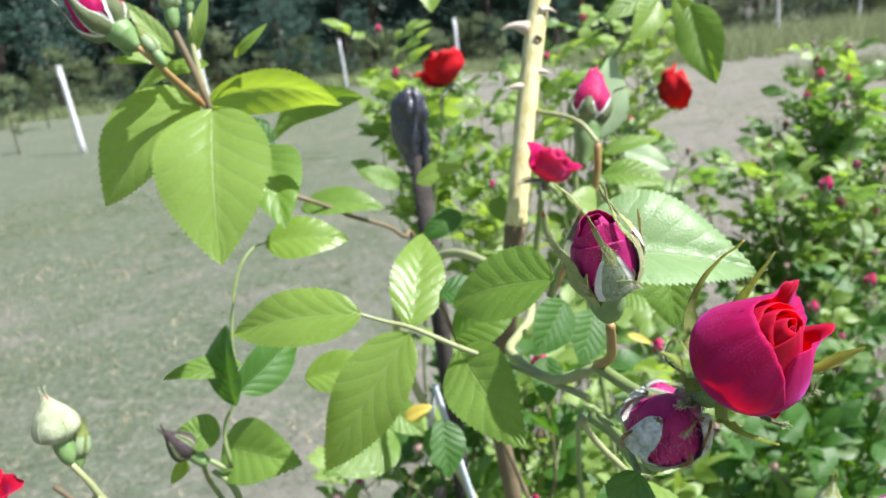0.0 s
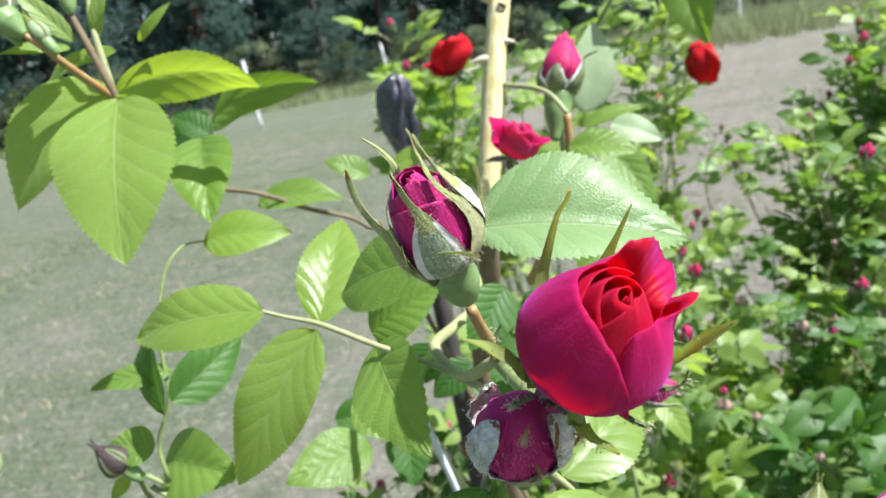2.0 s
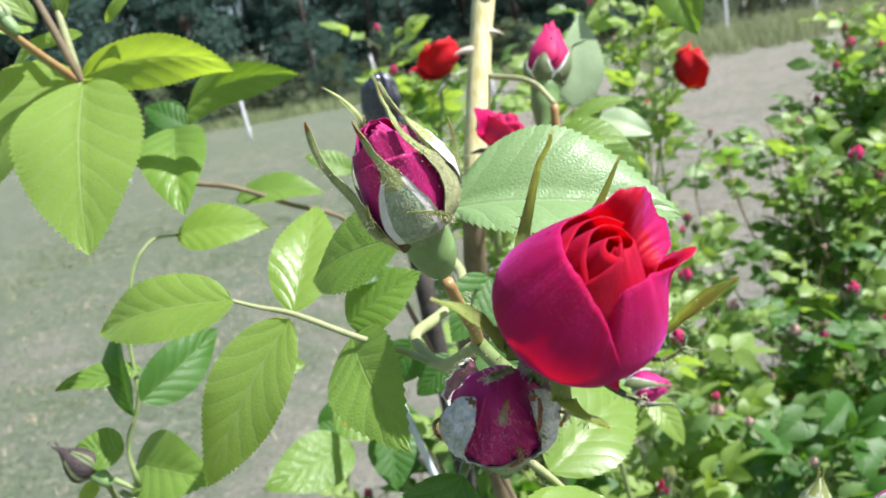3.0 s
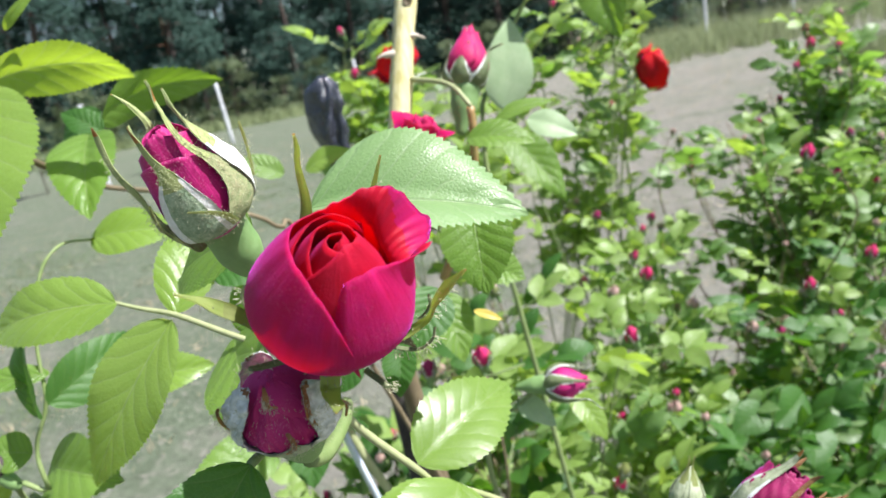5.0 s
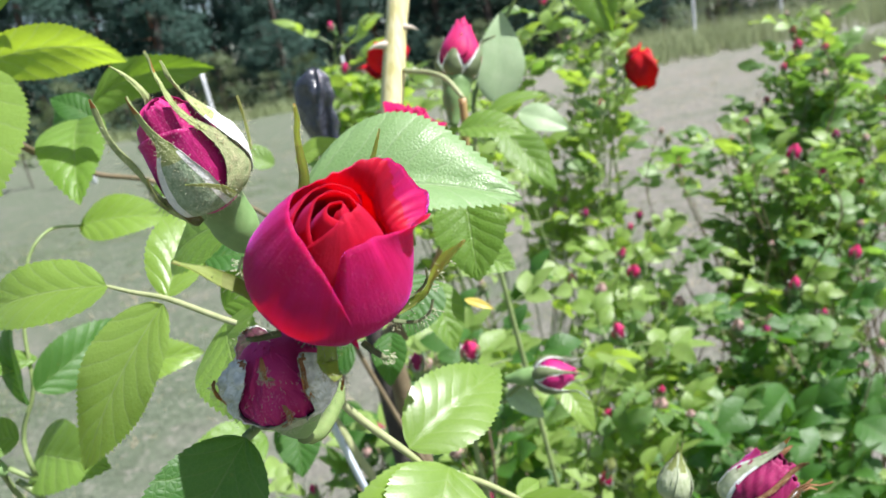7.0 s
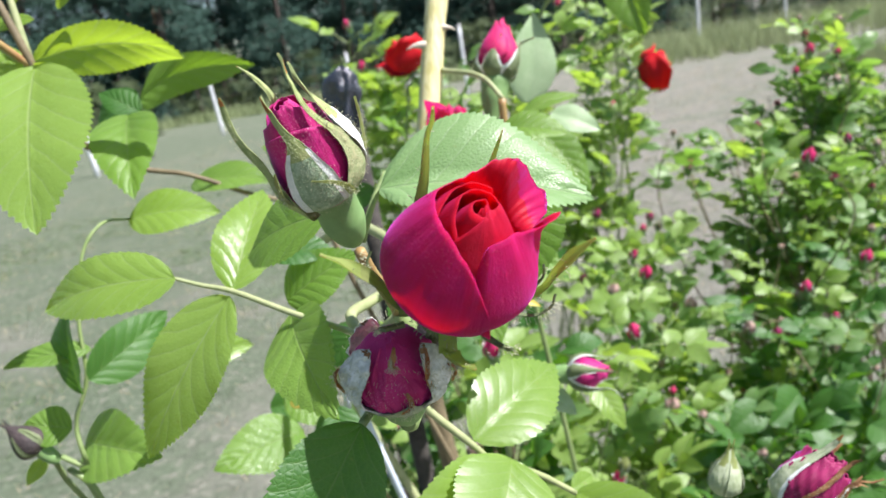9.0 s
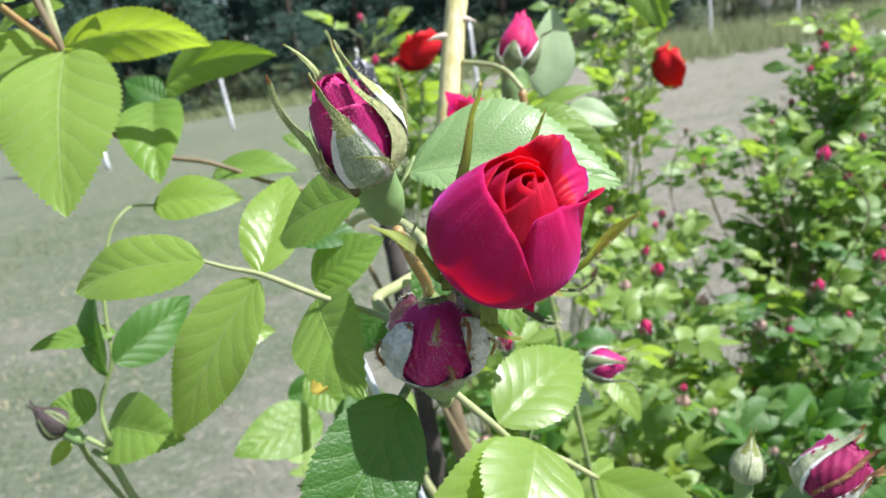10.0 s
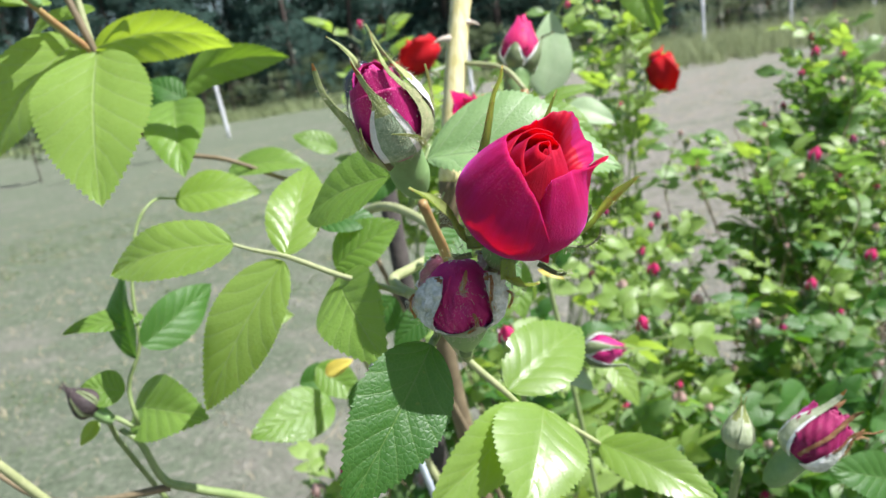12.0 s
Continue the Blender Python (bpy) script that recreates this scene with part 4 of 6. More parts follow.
def opening_bud(owner, m, k=1.0):
    """The plump opening bud: z is its axis, x the way it is seen from, y to the right."""
    hip = world_part("rose_bud", egg_mesh("hip", [(0.0019 * k, -0.0142 * k), (0.0037 * k, -0.0118 * k), (0.0053 * k, -0.007 * k), (0.0053 * k, -0.003 * k), (0.0056 * k, 0.0022 * k), (0.0062 * k, 0.0042 * k), (0.004 * k, 0.006 * k)], HIP, 24), owner, m,
                     "plump magenta bud opening between hairy grey-green sepals")
    scale = Matrix.Diagonal((k, k, k, 1))
    skin = (PETAL_BUD, PETAL_BUD)
    for i, cols in enumerate((
            [(-60, 27.0, 0.8, 7.0, 0), (60, 27.6, 1.2, 7.0, 0), (180, 27.2, 1.8, 7.2, 0), (300, 26.8, 2.4, 7.2, 0)],
            [(95, 23.0, 6.2, 8.6, 0), (150, 25.8, 4.6, 8.6, 0.2), (205, 26.4, 4.0, 8.6, 0.2), (265, 25.0, 5.0, 8.6, 0)],
            [(-92, 23.0, 6.4, 8.7, 0), (-40, 26.8, 4.0, 8.8, 0.1), (0, 28.2, 2.9, 8.8, 0.2), (40, 27.0, 4.0, 8.8, 0.3), (85, 25.0, 5.6, 8.8, 0.1), (130, 22.0, 7.0, 8.6, 0)],
            [(-128, 16.0, 8.2, 8.8, 0), (-85, 20.4, 7.4, 8.8, 0.1), (-40, 23.2, 7.0, 9.2, 0.2), (0, 24.2, 7.0, 9.5, 0.3), (34, 22.8, 7.6, 9.5, 0.2), (66, 19.6, 8.6, 9.4, 0), (95, 15.0, 9.2, 9.2, 0)])):
        part("petal", shaped_petal(cols, skin, i + 90, 26, 44, 0.3, 9.0, 0.12, 0.08), hip, scale)
    skins = [BUD_SKIN, FELT, SEPAL_TIP, BUD_EDGE]
    plain = [BUD_SKIN, BUD_SKIN, SEPAL_TIP, BUD_EDGE]
    # behind: one with a long tail, one whose white felted inside shows past the petals
    wrapped_sepal(hip, [(5.6, -150, 3.2, 9), (9.9, -150, 4.8, 12), (11.2, -150, 8.4, 12), (10.9, -148, 13, 11), (9.6, -146, 18, 8), (7.4, -150, 22.5, 2.8), (6.6, -160, 26.5, 1.5), (9.6, -157, 30, 1.1), (13.4, -150, 33.4, 0.4)], plain, "", k)
    wrapped_sepal(hip, [(5.6, 128, 3.2, 9), (10, 124, 4.8, 12.5), (11.6, 112, 8.4, 12), (11.9, 95, 13, 8.5), (10.9, 82, 17.5, 5.6), (9.2, 79, 21.5, 4.6), (7.2, 86, 24.6, 3.6), (5.9, 108, 27, 2.4), (6.2, 134, 29.5, 1.6), (8.2, 150, 32, 0.4)],
                  [FELT, FELT, WITHER, BUD_EDGE], "sepal with a broad white felted margin", k, 0.2)
    # the left one hugs the petals half way up, then its tail leans out
    pts = [Vector((r * math.cos(radians(a)), r * math.sin(radians(a)), z)) * (0.001 * k) for r, a, z in ((5.6, -62, 3.2), (9.4, -60, 4.8), (10.9, -62, 8), (10.9, -66, 11.4), (10.8, -70, 14.6), (11.0, -76, 18), (12.0, -88, 21), (13.0, -99, 23.6), (13.6, -108, 26.2), (13.7, -113, 28.6), (13.6, -116, 30.8))]
    widths = [0.001 * k * w for w in (8, 10.5, 10.5, 8, 5.6, 3.4, 2.3, 1.9, 1.7, 1.4, 0.4)]
    part("sepal", ribbon_mesh(pts, widths, 0.12, lambda p: Vector((0.4 + max(0.0, p.z - 0.013) * 180, -1, 0.1)), [BUD_EDGE, BUD_EDGE, SEPAL_TIP, BUD_SKIN]), hip)
    # the reddened right one
    wrapped_sepal(hip, [(5.6, 56, 3.2, 8), (9.4, 58, 4.8, 12), (11.2, 58, 8, 12), (11.2, 64, 11.5, 9.6), (10.9, 66, 14.4, 7.2), (10.3, 60, 17.6, 4.2), (9.3, 52, 21, 2.1), (7.9, 45, 24, 1.5), (6.1, 46, 26.6, 1.3), (4.6, 56, 29.4, 1.2), (3.6, 86, 33, 1.1), (4.4, 126, 36.4, 0.4)],
                  [BUD_RED, BUD_RED, SEPAL_TIP, BUD_EDGE], "", k, 0.2)
    # the front one, its margins white with felt
    wrapped_sepal(hip, [(5.7, -2, 3.2, 9), (9.6, -1, 4.8, 11), (11.4, -1, 7.4, 11.6), (11.5, -4, 10.4, 12), (11.1, -5, 14, 10.8), (10.3, -6, 18, 7.6), (9.2, -5, 21, 4.2), (8.2, -8, 23, 2.2), (7.0, -18, 25.6, 1.5), (5.6, -30, 28.6, 1.3), (4.2, -50, 31.6, 0.4)], skins, "", k)
    thin = [SEPAL_LIGHT, SEPAL_LIGHT, WITHER, SEPAL_LIGHT]
    wrapped_sepal(hip, [(12.2, 96, 9, 1.6), (13.6, 104, 13.0, 1.3), (14.8, 110, 16.5, 1.0), (15.6, 114, 19, 0.4)], thin, "narrow side lobe of a sepal", k)
    wrapped_sepal(hip, [(11.6, 31, 6.6, 1.9), (12.4, 24, 10.2, 1.6), (12.2, 11, 12.8, 1.2), (11.8, -3, 14.2, 0.4)], thin, "narrow side lobe of a sepal", k)
    wrapped_sepal(hip, [(11.4, -42, 8.6, 1.8), (12.1, -44, 11.4, 1.6), (11.8, -44, 14.2, 1.3), (11.2, -42, 17, 0.4)], thin, "narrow side lobe of a sepal", k)
    rnd = random.Random(104)
    tagged(part("gland_fuzz", glands_mesh(sepal_spots(rnd, hip, 2400, 0.75), 0.0005 * k, 5), hip), kind="stuff")
    return hip


def closed_bud(owner, m, k=1.0, label="", skins=None, inner=None, wide=1.2, plump=1.0):
    """A closed teardrop bud: five pale sepals pressed together over the petals."""
    hip = world_part("rose_bud", egg_mesh("hip", [(0.0015 * k, -0.009 * k), (0.003 * k, -0.006 * k), (0.0036 * k, -0.002 * k), (0.0034 * k, 0.001 * k)], HIP, 16), owner, m, label)
    part("petal", egg_mesh("petal", [(0.003 * k, 0.0), (0.0048 * k * plump, 0.004 * k), (0.0046 * k * plump, 0.009 * k), (0.0024 * k * plump, 0.0145 * k), (0.0006 * k, 0.018 * k)], inner or SEPAL_LIGHT, 14), hip)
    for i in range(5):
        a = 72 * i + 14
        wrapped_sepal(hip, [(3, a, 0, 4.4 * wide), ((5.1 + 0.15 * (i % 3)) * plump, a, 3, 6.4 * wide * plump), ((5.4 + 0.15 * (i % 3)) * plump, a, 7, 6.2 * wide * plump), (4.1 * plump, a + 3, 11.5, 4.6 * wide * plump), (2.2 * plump, a + 6, 15, 2.8 * wide * plump), (1.1, a + 10, 18.5, 1.3), (1.2 + 0.5 * (i % 3), a + 30, 21 + (i % 2), 0.4)], skins or [PALE, SEPAL_LIGHT, SEPAL_TIP, SEPAL_BRIGHT], "", k)
    tagged(part("gland_fuzz", glands_mesh(sepal_spots(random.Random(7), hip, 160, 0.7), 0.0005 * k, 5), hip), kind="stuff")
    return hip


def withered_bud(owner, m, k=1.0):
    """A frayed bud: dull petals between one pale felted sepal and dry brown ones."""
    hip = world_part("rose_bud", egg_mesh("hip", [(0.0019 * k, -0.0142 * k), (0.0037 * k, -0.0118 * k), (0.0053 * k, -0.007 * k), (0.0054 * k, -0.003 * k), (0.0058 * k, 0.0008 * k), (0.004 * k, 0.003 * k)], HIP, 20), owner, m,
                     "frayed dull magenta bud with withered brown sepals")
    dull = (PETAL_DULL, PETAL_DULL)
    part("petal", shaped_petal([(-60, 22.5, 3.5, 7.5, 0), (30, 24.0, 3.2, 7.5, 0.2), (120, 24.0, 3.4, 7.5, 0.3), (220, 23.0, 4.0, 7.8, 0.2)], dull, 31, 26, 44, 0.3, 9.0, 0.6, 0.5), hip)
    part("petal", shaped_petal([(-120, 20.0, 7.5, 9.6, 0), (-70, 21.5, 7.0, 10.0, 0.2), (-15, 22.5, 6.4, 10.0, 0.4), (40, 21.5, 7.0, 9.8, 0.2), (80, 19.0, 7.6, 9.4, 0)], dull, 32, 26, 44, 0.3, 9.0, 0.6, 0.6), hip)
    part("petal", shaped_petal([(60, 19.0, 7.4, 9.4, 0), (120, 22.0, 6.8, 9.8, 0.3), (180, 21.0, 7.2, 9.8, 0.2), (240, 18.0, 7.8, 9.4, 0)], dull, 33, 26, 40, 0.3, 9.0, 0.6, 0.5), hip)
    dry = [WITHER, WITHER, STEM_BROWN, WITHER]
    pale = [MILDEW, FELT, SEPAL_TIP, WITHER]
    wrapped_sepal(hip, [(5.4, 34, 0, 8), (9.6, 34, 2.5, 11.5), (11, 36, 7, 11.5), (10.8, 40, 12, 8.6), (9.9, 44, 16, 5.0), (9.6, 50, 20, 2.6), (10.6, 58, 24, 1.9), (13.0, 64, 26.4, 1.5), (14.6, 68, 29.5, 0.5)], pale, "grey hairy sepal with a brown curled tip", k, 0.5)
    wrapped_sepal(hip, [(5.4, -78, 0, 8), (9.4, -78, 2.5, 10.5), (10.7, -78, 8, 9.0), (10.4, -74, 13, 6.4), (9.4, -68, 18, 4.2), (8.4, -60, 23, 2.6), (8.2, -54, 28, 2.2), (9.0, -52, 32.4, 0.5)], [SEPAL_DOWN, FELT, SEPAL_TIP, SEPAL_DOWN], "", k, 0.3)
    wrapped_sepal(hip, [(9.8, -26, 3, 1.4), (10.9, -20, 8, 1.3), (10.8, -12, 13, 1.4), (9.8, -6, 18, 1.6), (8.8, -2, 23, 1.8), (8.6, 2, 27.5, 1.5), (9.8, 6, 30, 0.6)], dry, "dry brown sepal curled over the petals", k, 0.3)
    wrapped_sepal(hip, [(5.4, 180, 0, 8), (9.6, 180, 2.5, 10), (10.8, 180, 8, 9), (10.4, 176, 13, 6), (9.0, 170, 19, 3), (8.6, 165, 25, 2), (9.4, 160, 29, 0.6)], dry, "", k, 0.3)
    wrapped_sepal(hip, [(5.4, 110, 0, 7), (9.6, 110, 2.5, 9), (11.2, 106, 8, 6.5), (11.4, 100, 13, 4), (11.0, 96, 18, 2.4), (12.6, 92, 22, 1.8), (15.0, 90, 23.6, 0.6)], pale, "", k, 0.4)
    for a, r0 in ((18, 10.6), (84, 11.6)):
        wrapped_sepal(hip, [(r0, a, 9, 1.2), (r0 + 0.6, a + 3, 15, 1.1), (r0 - 0.4, a + 8, 21, 1.0), (r0 + 0.8, a + 14, 25, 0.4)], dry, "dry brown strip of a sepal", k)
    spots = sepal_spots(random.Random(9), hip, 420, 0.7) + ring_spots(random.Random(12), 160, lambda z: 0.0094 * k if z > 0.002 else 0.006 * k, 0.001, 0.008)
    tagged(part("gland_fuzz", glands_mesh(spots, 0.0006 * k, 5), hip), kind="stuff")
    return hip


def squat_bud(owner, m, size=1.0):
    """The stunted flat bud: crumpled dull petals seen from above between five mildewed white sepals."""
    k = size
    hip = world_part("rose_bud", egg_mesh("hip", [(0.0016 * k, -0.012 * k), (0.004 * k, -0.008 * k), (0.006 * k, -0.003 * k), (0.007 * k, 0.001 * k), (0.004 * k, 0.002 * k)], HIP, 18), owner, m,
                     "squat crumpled magenta bud with mildew-white sepals")
    dull = (PETAL_CRUMPLED, PETAL_CRUMPLED)
    scale = Matrix.Diagonal((k, k, k, 1))
    for i, cols in enumerate((
            [(-80, 16.4, 1.0, 6.6, 0), (10, 17.0, 1.2, 6.6, 0.1), (110, 16.8, 1.2, 6.6, 0.1), (230, 16.4, 1.0, 6.6, 0.1), (300, 16.0, 0.4, 6.4, 0)],
            [(-84, 14.2, 5.0, 9.0, 0), (-44, 16.0, 3.0, 9.2, 0.1), (-6, 16.8, 1.8, 9.3, 0.2), (32, 16.4, 2.4, 9.2, 0.1), (76, 14.6, 4.6, 9.0, 0)],
            [(10, 14.6, 4.0, 8.6, 0), (70, 16.0, 2.4, 8.9, 0.1), (130, 16.4, 1.8, 9.0, 0.1), (195, 14.8, 3.8, 8.8, 0)],
            [(150, 14.6, 4.0, 8.6, 0), (215, 16.0, 2.4, 8.9, 0.1), (275, 16.4, 1.8, 9.0, 0.1), (325, 14.8, 3.8, 8.6, 0)])):
        part("petal", shaped_petal(cols, dull, 41 + i, 34, 64, 0.3, 5.2, 0.3, 0.42), hip, scale)
    part("petal", egg_mesh("petal", [(0.003 * k, 0.001 * k), (0.0072 * k, 0.005 * k), (0.007 * k, 0.011 * k), (0.0048 * k, 0.0148 * k), (0.0014 * k, 0.0168 * k)], PETAL_CRUMPLED, 22, 0.07, 3), hip)
    white = [MILDEW, MILDEW, WITHER, MILDEW]
    woolly = "felted sepal whitened by mildew"
    wrapped_sepal(hip, [(4.6, -64, 0, 8), (8.2, -64, 2.2, 17), (10.8, -64, 6, 9.5), (10.9, -60, 9.4, 7.4), (10.1, -56, 12.4, 7.6), (8.4, -54, 14.8, 6.6), (6.4, -54, 16.4, 4), (5.2, -50, 17.0, 1.2)], white, woolly, k, 1.1)
    wrapped_sepal(hip, [(4.6, 64, 0, 8), (8.2, 64, 2.2, 17), (10.9, 64, 6, 10), (10.9, 60, 9.4, 8.4), (10.5, 58, 12.4, 8), (8.6, 60, 14.8, 5), (7.0, 62, 16.2, 1.4)], white, woolly, k, 1.2)
    wrapped_sepal(hip, [(4.6, 130, 0, 8), (9.6, 130, 2.2, 9.5), (11.3, 130, 6, 9.0), (10.9, 130, 10, 7.0), (8.8, 128, 14, 4.0), (6.6, 124, 16.4, 1.4)], white, woolly, k, 1.1)
    wrapped_sepal(hip, [(4.6, -146, 0, 8), (9.6, -146, 2.2, 9.5), (11.3, -146, 6, 9.0), (10.9, -146, 10, 7.0), (8.8, -142, 14, 4.0), (6.6, -136, 16.4, 1.4)], white, woolly, k, 1.1)
    wrapped_sepal(hip, [(4.8, 2, 0, 9), (7.6, 2, 1.4, 20), (9.2, 4, 3.0, 16), (9.8, 8, 4.6, 7.0), (10.2, 14, 6.6, 0.8)], [SEPAL_DOWN, SEPAL_DOWN, SEPAL_LIGHT, SEPAL_DOWN], "short pale hairy sepal pressed to the petals", k, 0.5)
    # dry curled tips of the sepals
    brown = [WITHER, SEPAL_TIP, WITHER, WITHER]
    for rows in ([(7.4, 8, 15.4, 1.0), (8.4, 2, 17.6, 1.1), (9.2, 6, 20.6, 1.3), (9.6, 10, 24.0, 0.5)], [(10.8, 40, 9.4, 0.9), (10.6, 38, 12.6, 1.0), (10.4, 42, 16.4, 1.1), (9.8, 46, 19.0, 0.5)],
                 [(10.4, 4, 5.4, 0.9), (11.2, 12, 7.4, 1.0), (11.2, 14, 9.6, 1.0), (10.6, 12, 11.4, 0.7)], [(11.4, -82, 4.0, 1.2), (12.2, -78, 8.0, 1.2), (12.0, -74, 11.4, 1.0), (11.2, -70, 13.6, 0.5)],
                 [(11.4, 80, 3.0, 1.2), (12.4, 78, 6.4, 1.2), (12.4, 72, 9.4, 1.0), (11.8, 66, 11.4, 0.5)]):
        wrapped_sepal(hip, rows, brown, "dry brown curled sepal tip", k)
    rnd = random.Random(8)
    spots = sepal_spots(rnd, hip, 1500) + ring_spots(rnd, 260, lambda z: (0.0098 - 0.25 * abs(z - 0.006)) * k, 0.001, 0.014)
    tagged(part("gland_fuzz", glands_mesh(spots, 0.00055 * k, 6), hip), kind="stuff")
    return hip


def open_bloom(owner, m, size, skins, count=9, label="", seed=0):
    """A loosely open rose, seen small among the leaves."""
    k = size
    hip = world_part("rose_flower", egg_mesh("hip", [(0.0016 * k, -0.014 * k), (0.005 * k, -0.005 * k), (0.006 * k, 0.001 * k), (0.003 * k, 0.003 * k)], HIP, 10), owner, m, label)
    rnd = random.Random(seed)
    for i in range(count):
        t = i / (count - 1)
        part("petal", petal_mesh((0.006 + 0.016 * t) * k, (0.034 - 0.008 * t) * k, radians(200 - 70 * t), 0.8 + 0.3 * t, 0.3 * t, 0.3, 0.1, seed + i, skins, 7, 10, 0.0006 * k, point=0.04), hip, pose(0, 0, 0, 0, 0, i * 137 + rnd.uniform(-15, 15)))
    for i in range(5):
        a = radians(72 * i + 10)
        sepal_on(hip, a, [(0.004 * k, 0, 0), (0.012 * k, 0, -0.002 * k), (0.02 * k, 0, -0.006 * k), (0.026 * k, 0, -0.012 * k)], [0.006 * k, 0.009 * k, 0.005 * k, 0.001 * k])
    return hip


def thorn(owner, place, way, size):
    """A hooked thorn with a broad flat foot."""
    p, d = Vector(place), Vector(way).normalized()
    down = Vector((0, 0, -1))
    verts, faces = tube_data([p - d * size * 0.15, p + d * size * 0.35, p + d * size * 0.8 + down * size * 0.12, p + d * size * 1.15 + down * size * 0.35], [size * 0.36, size * 0.2, size * 0.09, size * 0.01], 8, 3)
    return world_part("thorn", mesh_from("thorn", verts, faces, [THORN]), owner)


def scar(owner, place, size):
    """A dark healed knot on the cane, with a raised rim."""
    me = egg_mesh("scar", [(0.0022 * size, -0.001), (0.0028 * size, 0.0004), (0.0022 * size, 0.0011), (0.0012 * size, 0.0006), (0.0004, 0.0004)], STEM_BROWN, 12, 0.15)
    return world_part("scar", me, owner, axis_pose(place, (0.15, -0.95, 0.1), (0, 0, 1)))

# ---- the near rose bush ----
bush = thing("rose_bush", (0.2, 0.62, 0.0), "tall garden rose bush with crimson rose and buds", "rose bush")
half_open_rose(bush, axis_pose((0.1752, 0.2704, 1.4481), (0.3247, -0.6039, 0.7279), (0.0741, -0.9624, 0.2613)))
opening_bud(bush, axis_pose((0.1546, 0.2909, 1.4658), (-0.1377, -0.4556, 0.8795), (0.0741, -0.9624, 0.2613)), 0.86)
squat_bud(bush, axis_pose((0.1633, 0.2763, 1.4302), (0.0459, -0.4665, 0.8833), (0.0741, -0.9624, 0.2613)), 0.93)
tight_bud(bush, axis_pose((0.2007, 0.5768, 1.4684), (0.2412, 0.3671, 0.8983), (0.0741, -0.9624, 0.2613)), 1.42, 0.3, 0.1, (PETAL_PINK, PETAL_PINK), label="pointed pink bud with short sepals on a thick stalk", glands=60, hip_len=0.018, skins=[SEPAL, FELT, WITHER, SEPAL_LIGHT], short=0.66, slim=0.82)
withered_bud(bush, axis_pose((0.2693, 0.3637, 1.3268), (0.7300, 0.0247, 0.6831), (0.0648, -0.9634, 0.2603)), 0.96)
closed_bud(bush, axis_pose((0.2513, 0.3708, 1.3293), (0.2564, 0.1667, 0.9521), (0.0665, -0.9642, 0.2568)), 0.9, "closed pale downy green bud", [SEPAL_DOWN, SEPAL_DOWN, SEPAL_BRIGHT, SEPAL_LIGHT], SEPAL_DOWN, 0.85, 1.2)
tight_bud(bush, axis_pose((0.2165, 0.5286, 1.3055), (0.9832, -0.1813, 0.0225), (0.0741, -0.9624, 0.2613)), 0.95, 0.2, 0.4, label="small magenta bud between green sepals", glands=40)
closed_bud(bush, axis_pose((-0.0505, 0.3799, 1.3898), (-0.1713, 0.1020, 0.9799), (0.0524, -0.9630, 0.2642)), 1.1, "closed pale green bud showing a streak of red", [SEPAL_DOWN, SEPAL_DOWN, WITHER, SEPAL_DOWN], PETAL_BUD, 1.18, 1.45)
closed_bud(bush, axis_pose((-0.0499, 0.3872, 1.3784), (0.2857, 0.1671, 0.9437), (0.0524, -0.9630, 0.2642)), 0.775, "small closed green bud")
closed_bud(bush, axis_pose((-0.0187, 0.4237, 1.3537), (-0.6417, -0.0450, 0.7656), (0.0524, -0.9630, 0.2642)), 0.95, "dark shrivelled bud", [DARK_BUD, SEPAL, WITHER, DARK_BUD], DARK_BUD, 1.1, 1.35)
tight_bud(bush, axis_pose((-0.0133, 0.4307, 1.5466), (-0.6722, 0.0598, 0.7380), (0.0524, -0.9630, 0.2642)), 1.0, 0.6, 0.9, (PETAL_OUT, PETAL_IN), label="opening crimson bud with long loose sepals", glands=80, hip_len=0.010)
closed_bud(bush, axis_pose((-0.0141, 0.4337, 1.5406), (-0.5098, 0.0992, 0.8546), (0.0524, -0.9630, 0.2642)), 0.56, "small closed green bud")
closed_bud(bush, axis_pose((-0.0007, 0.4331, 1.5360), (-0.5098, 0.0992, 0.8546), (0.0524, -0.9630, 0.2642)), 0.69, "small closed green bud")
closed_bud(bush, axis_pose((0.0022, 0.4520, 1.5538), (-0.0170, 0.1654, 0.9861), (0.0524, -0.9630, 0.2642)), 0.89, "closed green bud on a reddish stalk")
closed_bud(bush, axis_pose((0.0089, 0.4579, 1.5570), (0.2329, 0.1705, 0.9574), (0.0524, -0.9630, 0.2642)), 0.61, "small closed green bud")
open_bloom(bush, axis_pose((0.1683, 0.5481, 1.4422), (0.5118, -0.0753, 0.8558), (0.0564, -0.9636, 0.2612)), 0.62, (PETAL_PINK, PETAL_OUT), 8, "small pink and crimson rose seen from the side", 61)
open_bloom(bush, axis_pose((-0.0900, 0.3688, 1.3665), (0.4251, 0.0585, 0.9033), (0.0464, -0.9621, 0.2688)), 0.62, (PETAL_OUT, PETAL_IN), 8, "pink and crimson rose low on the bush", 66)
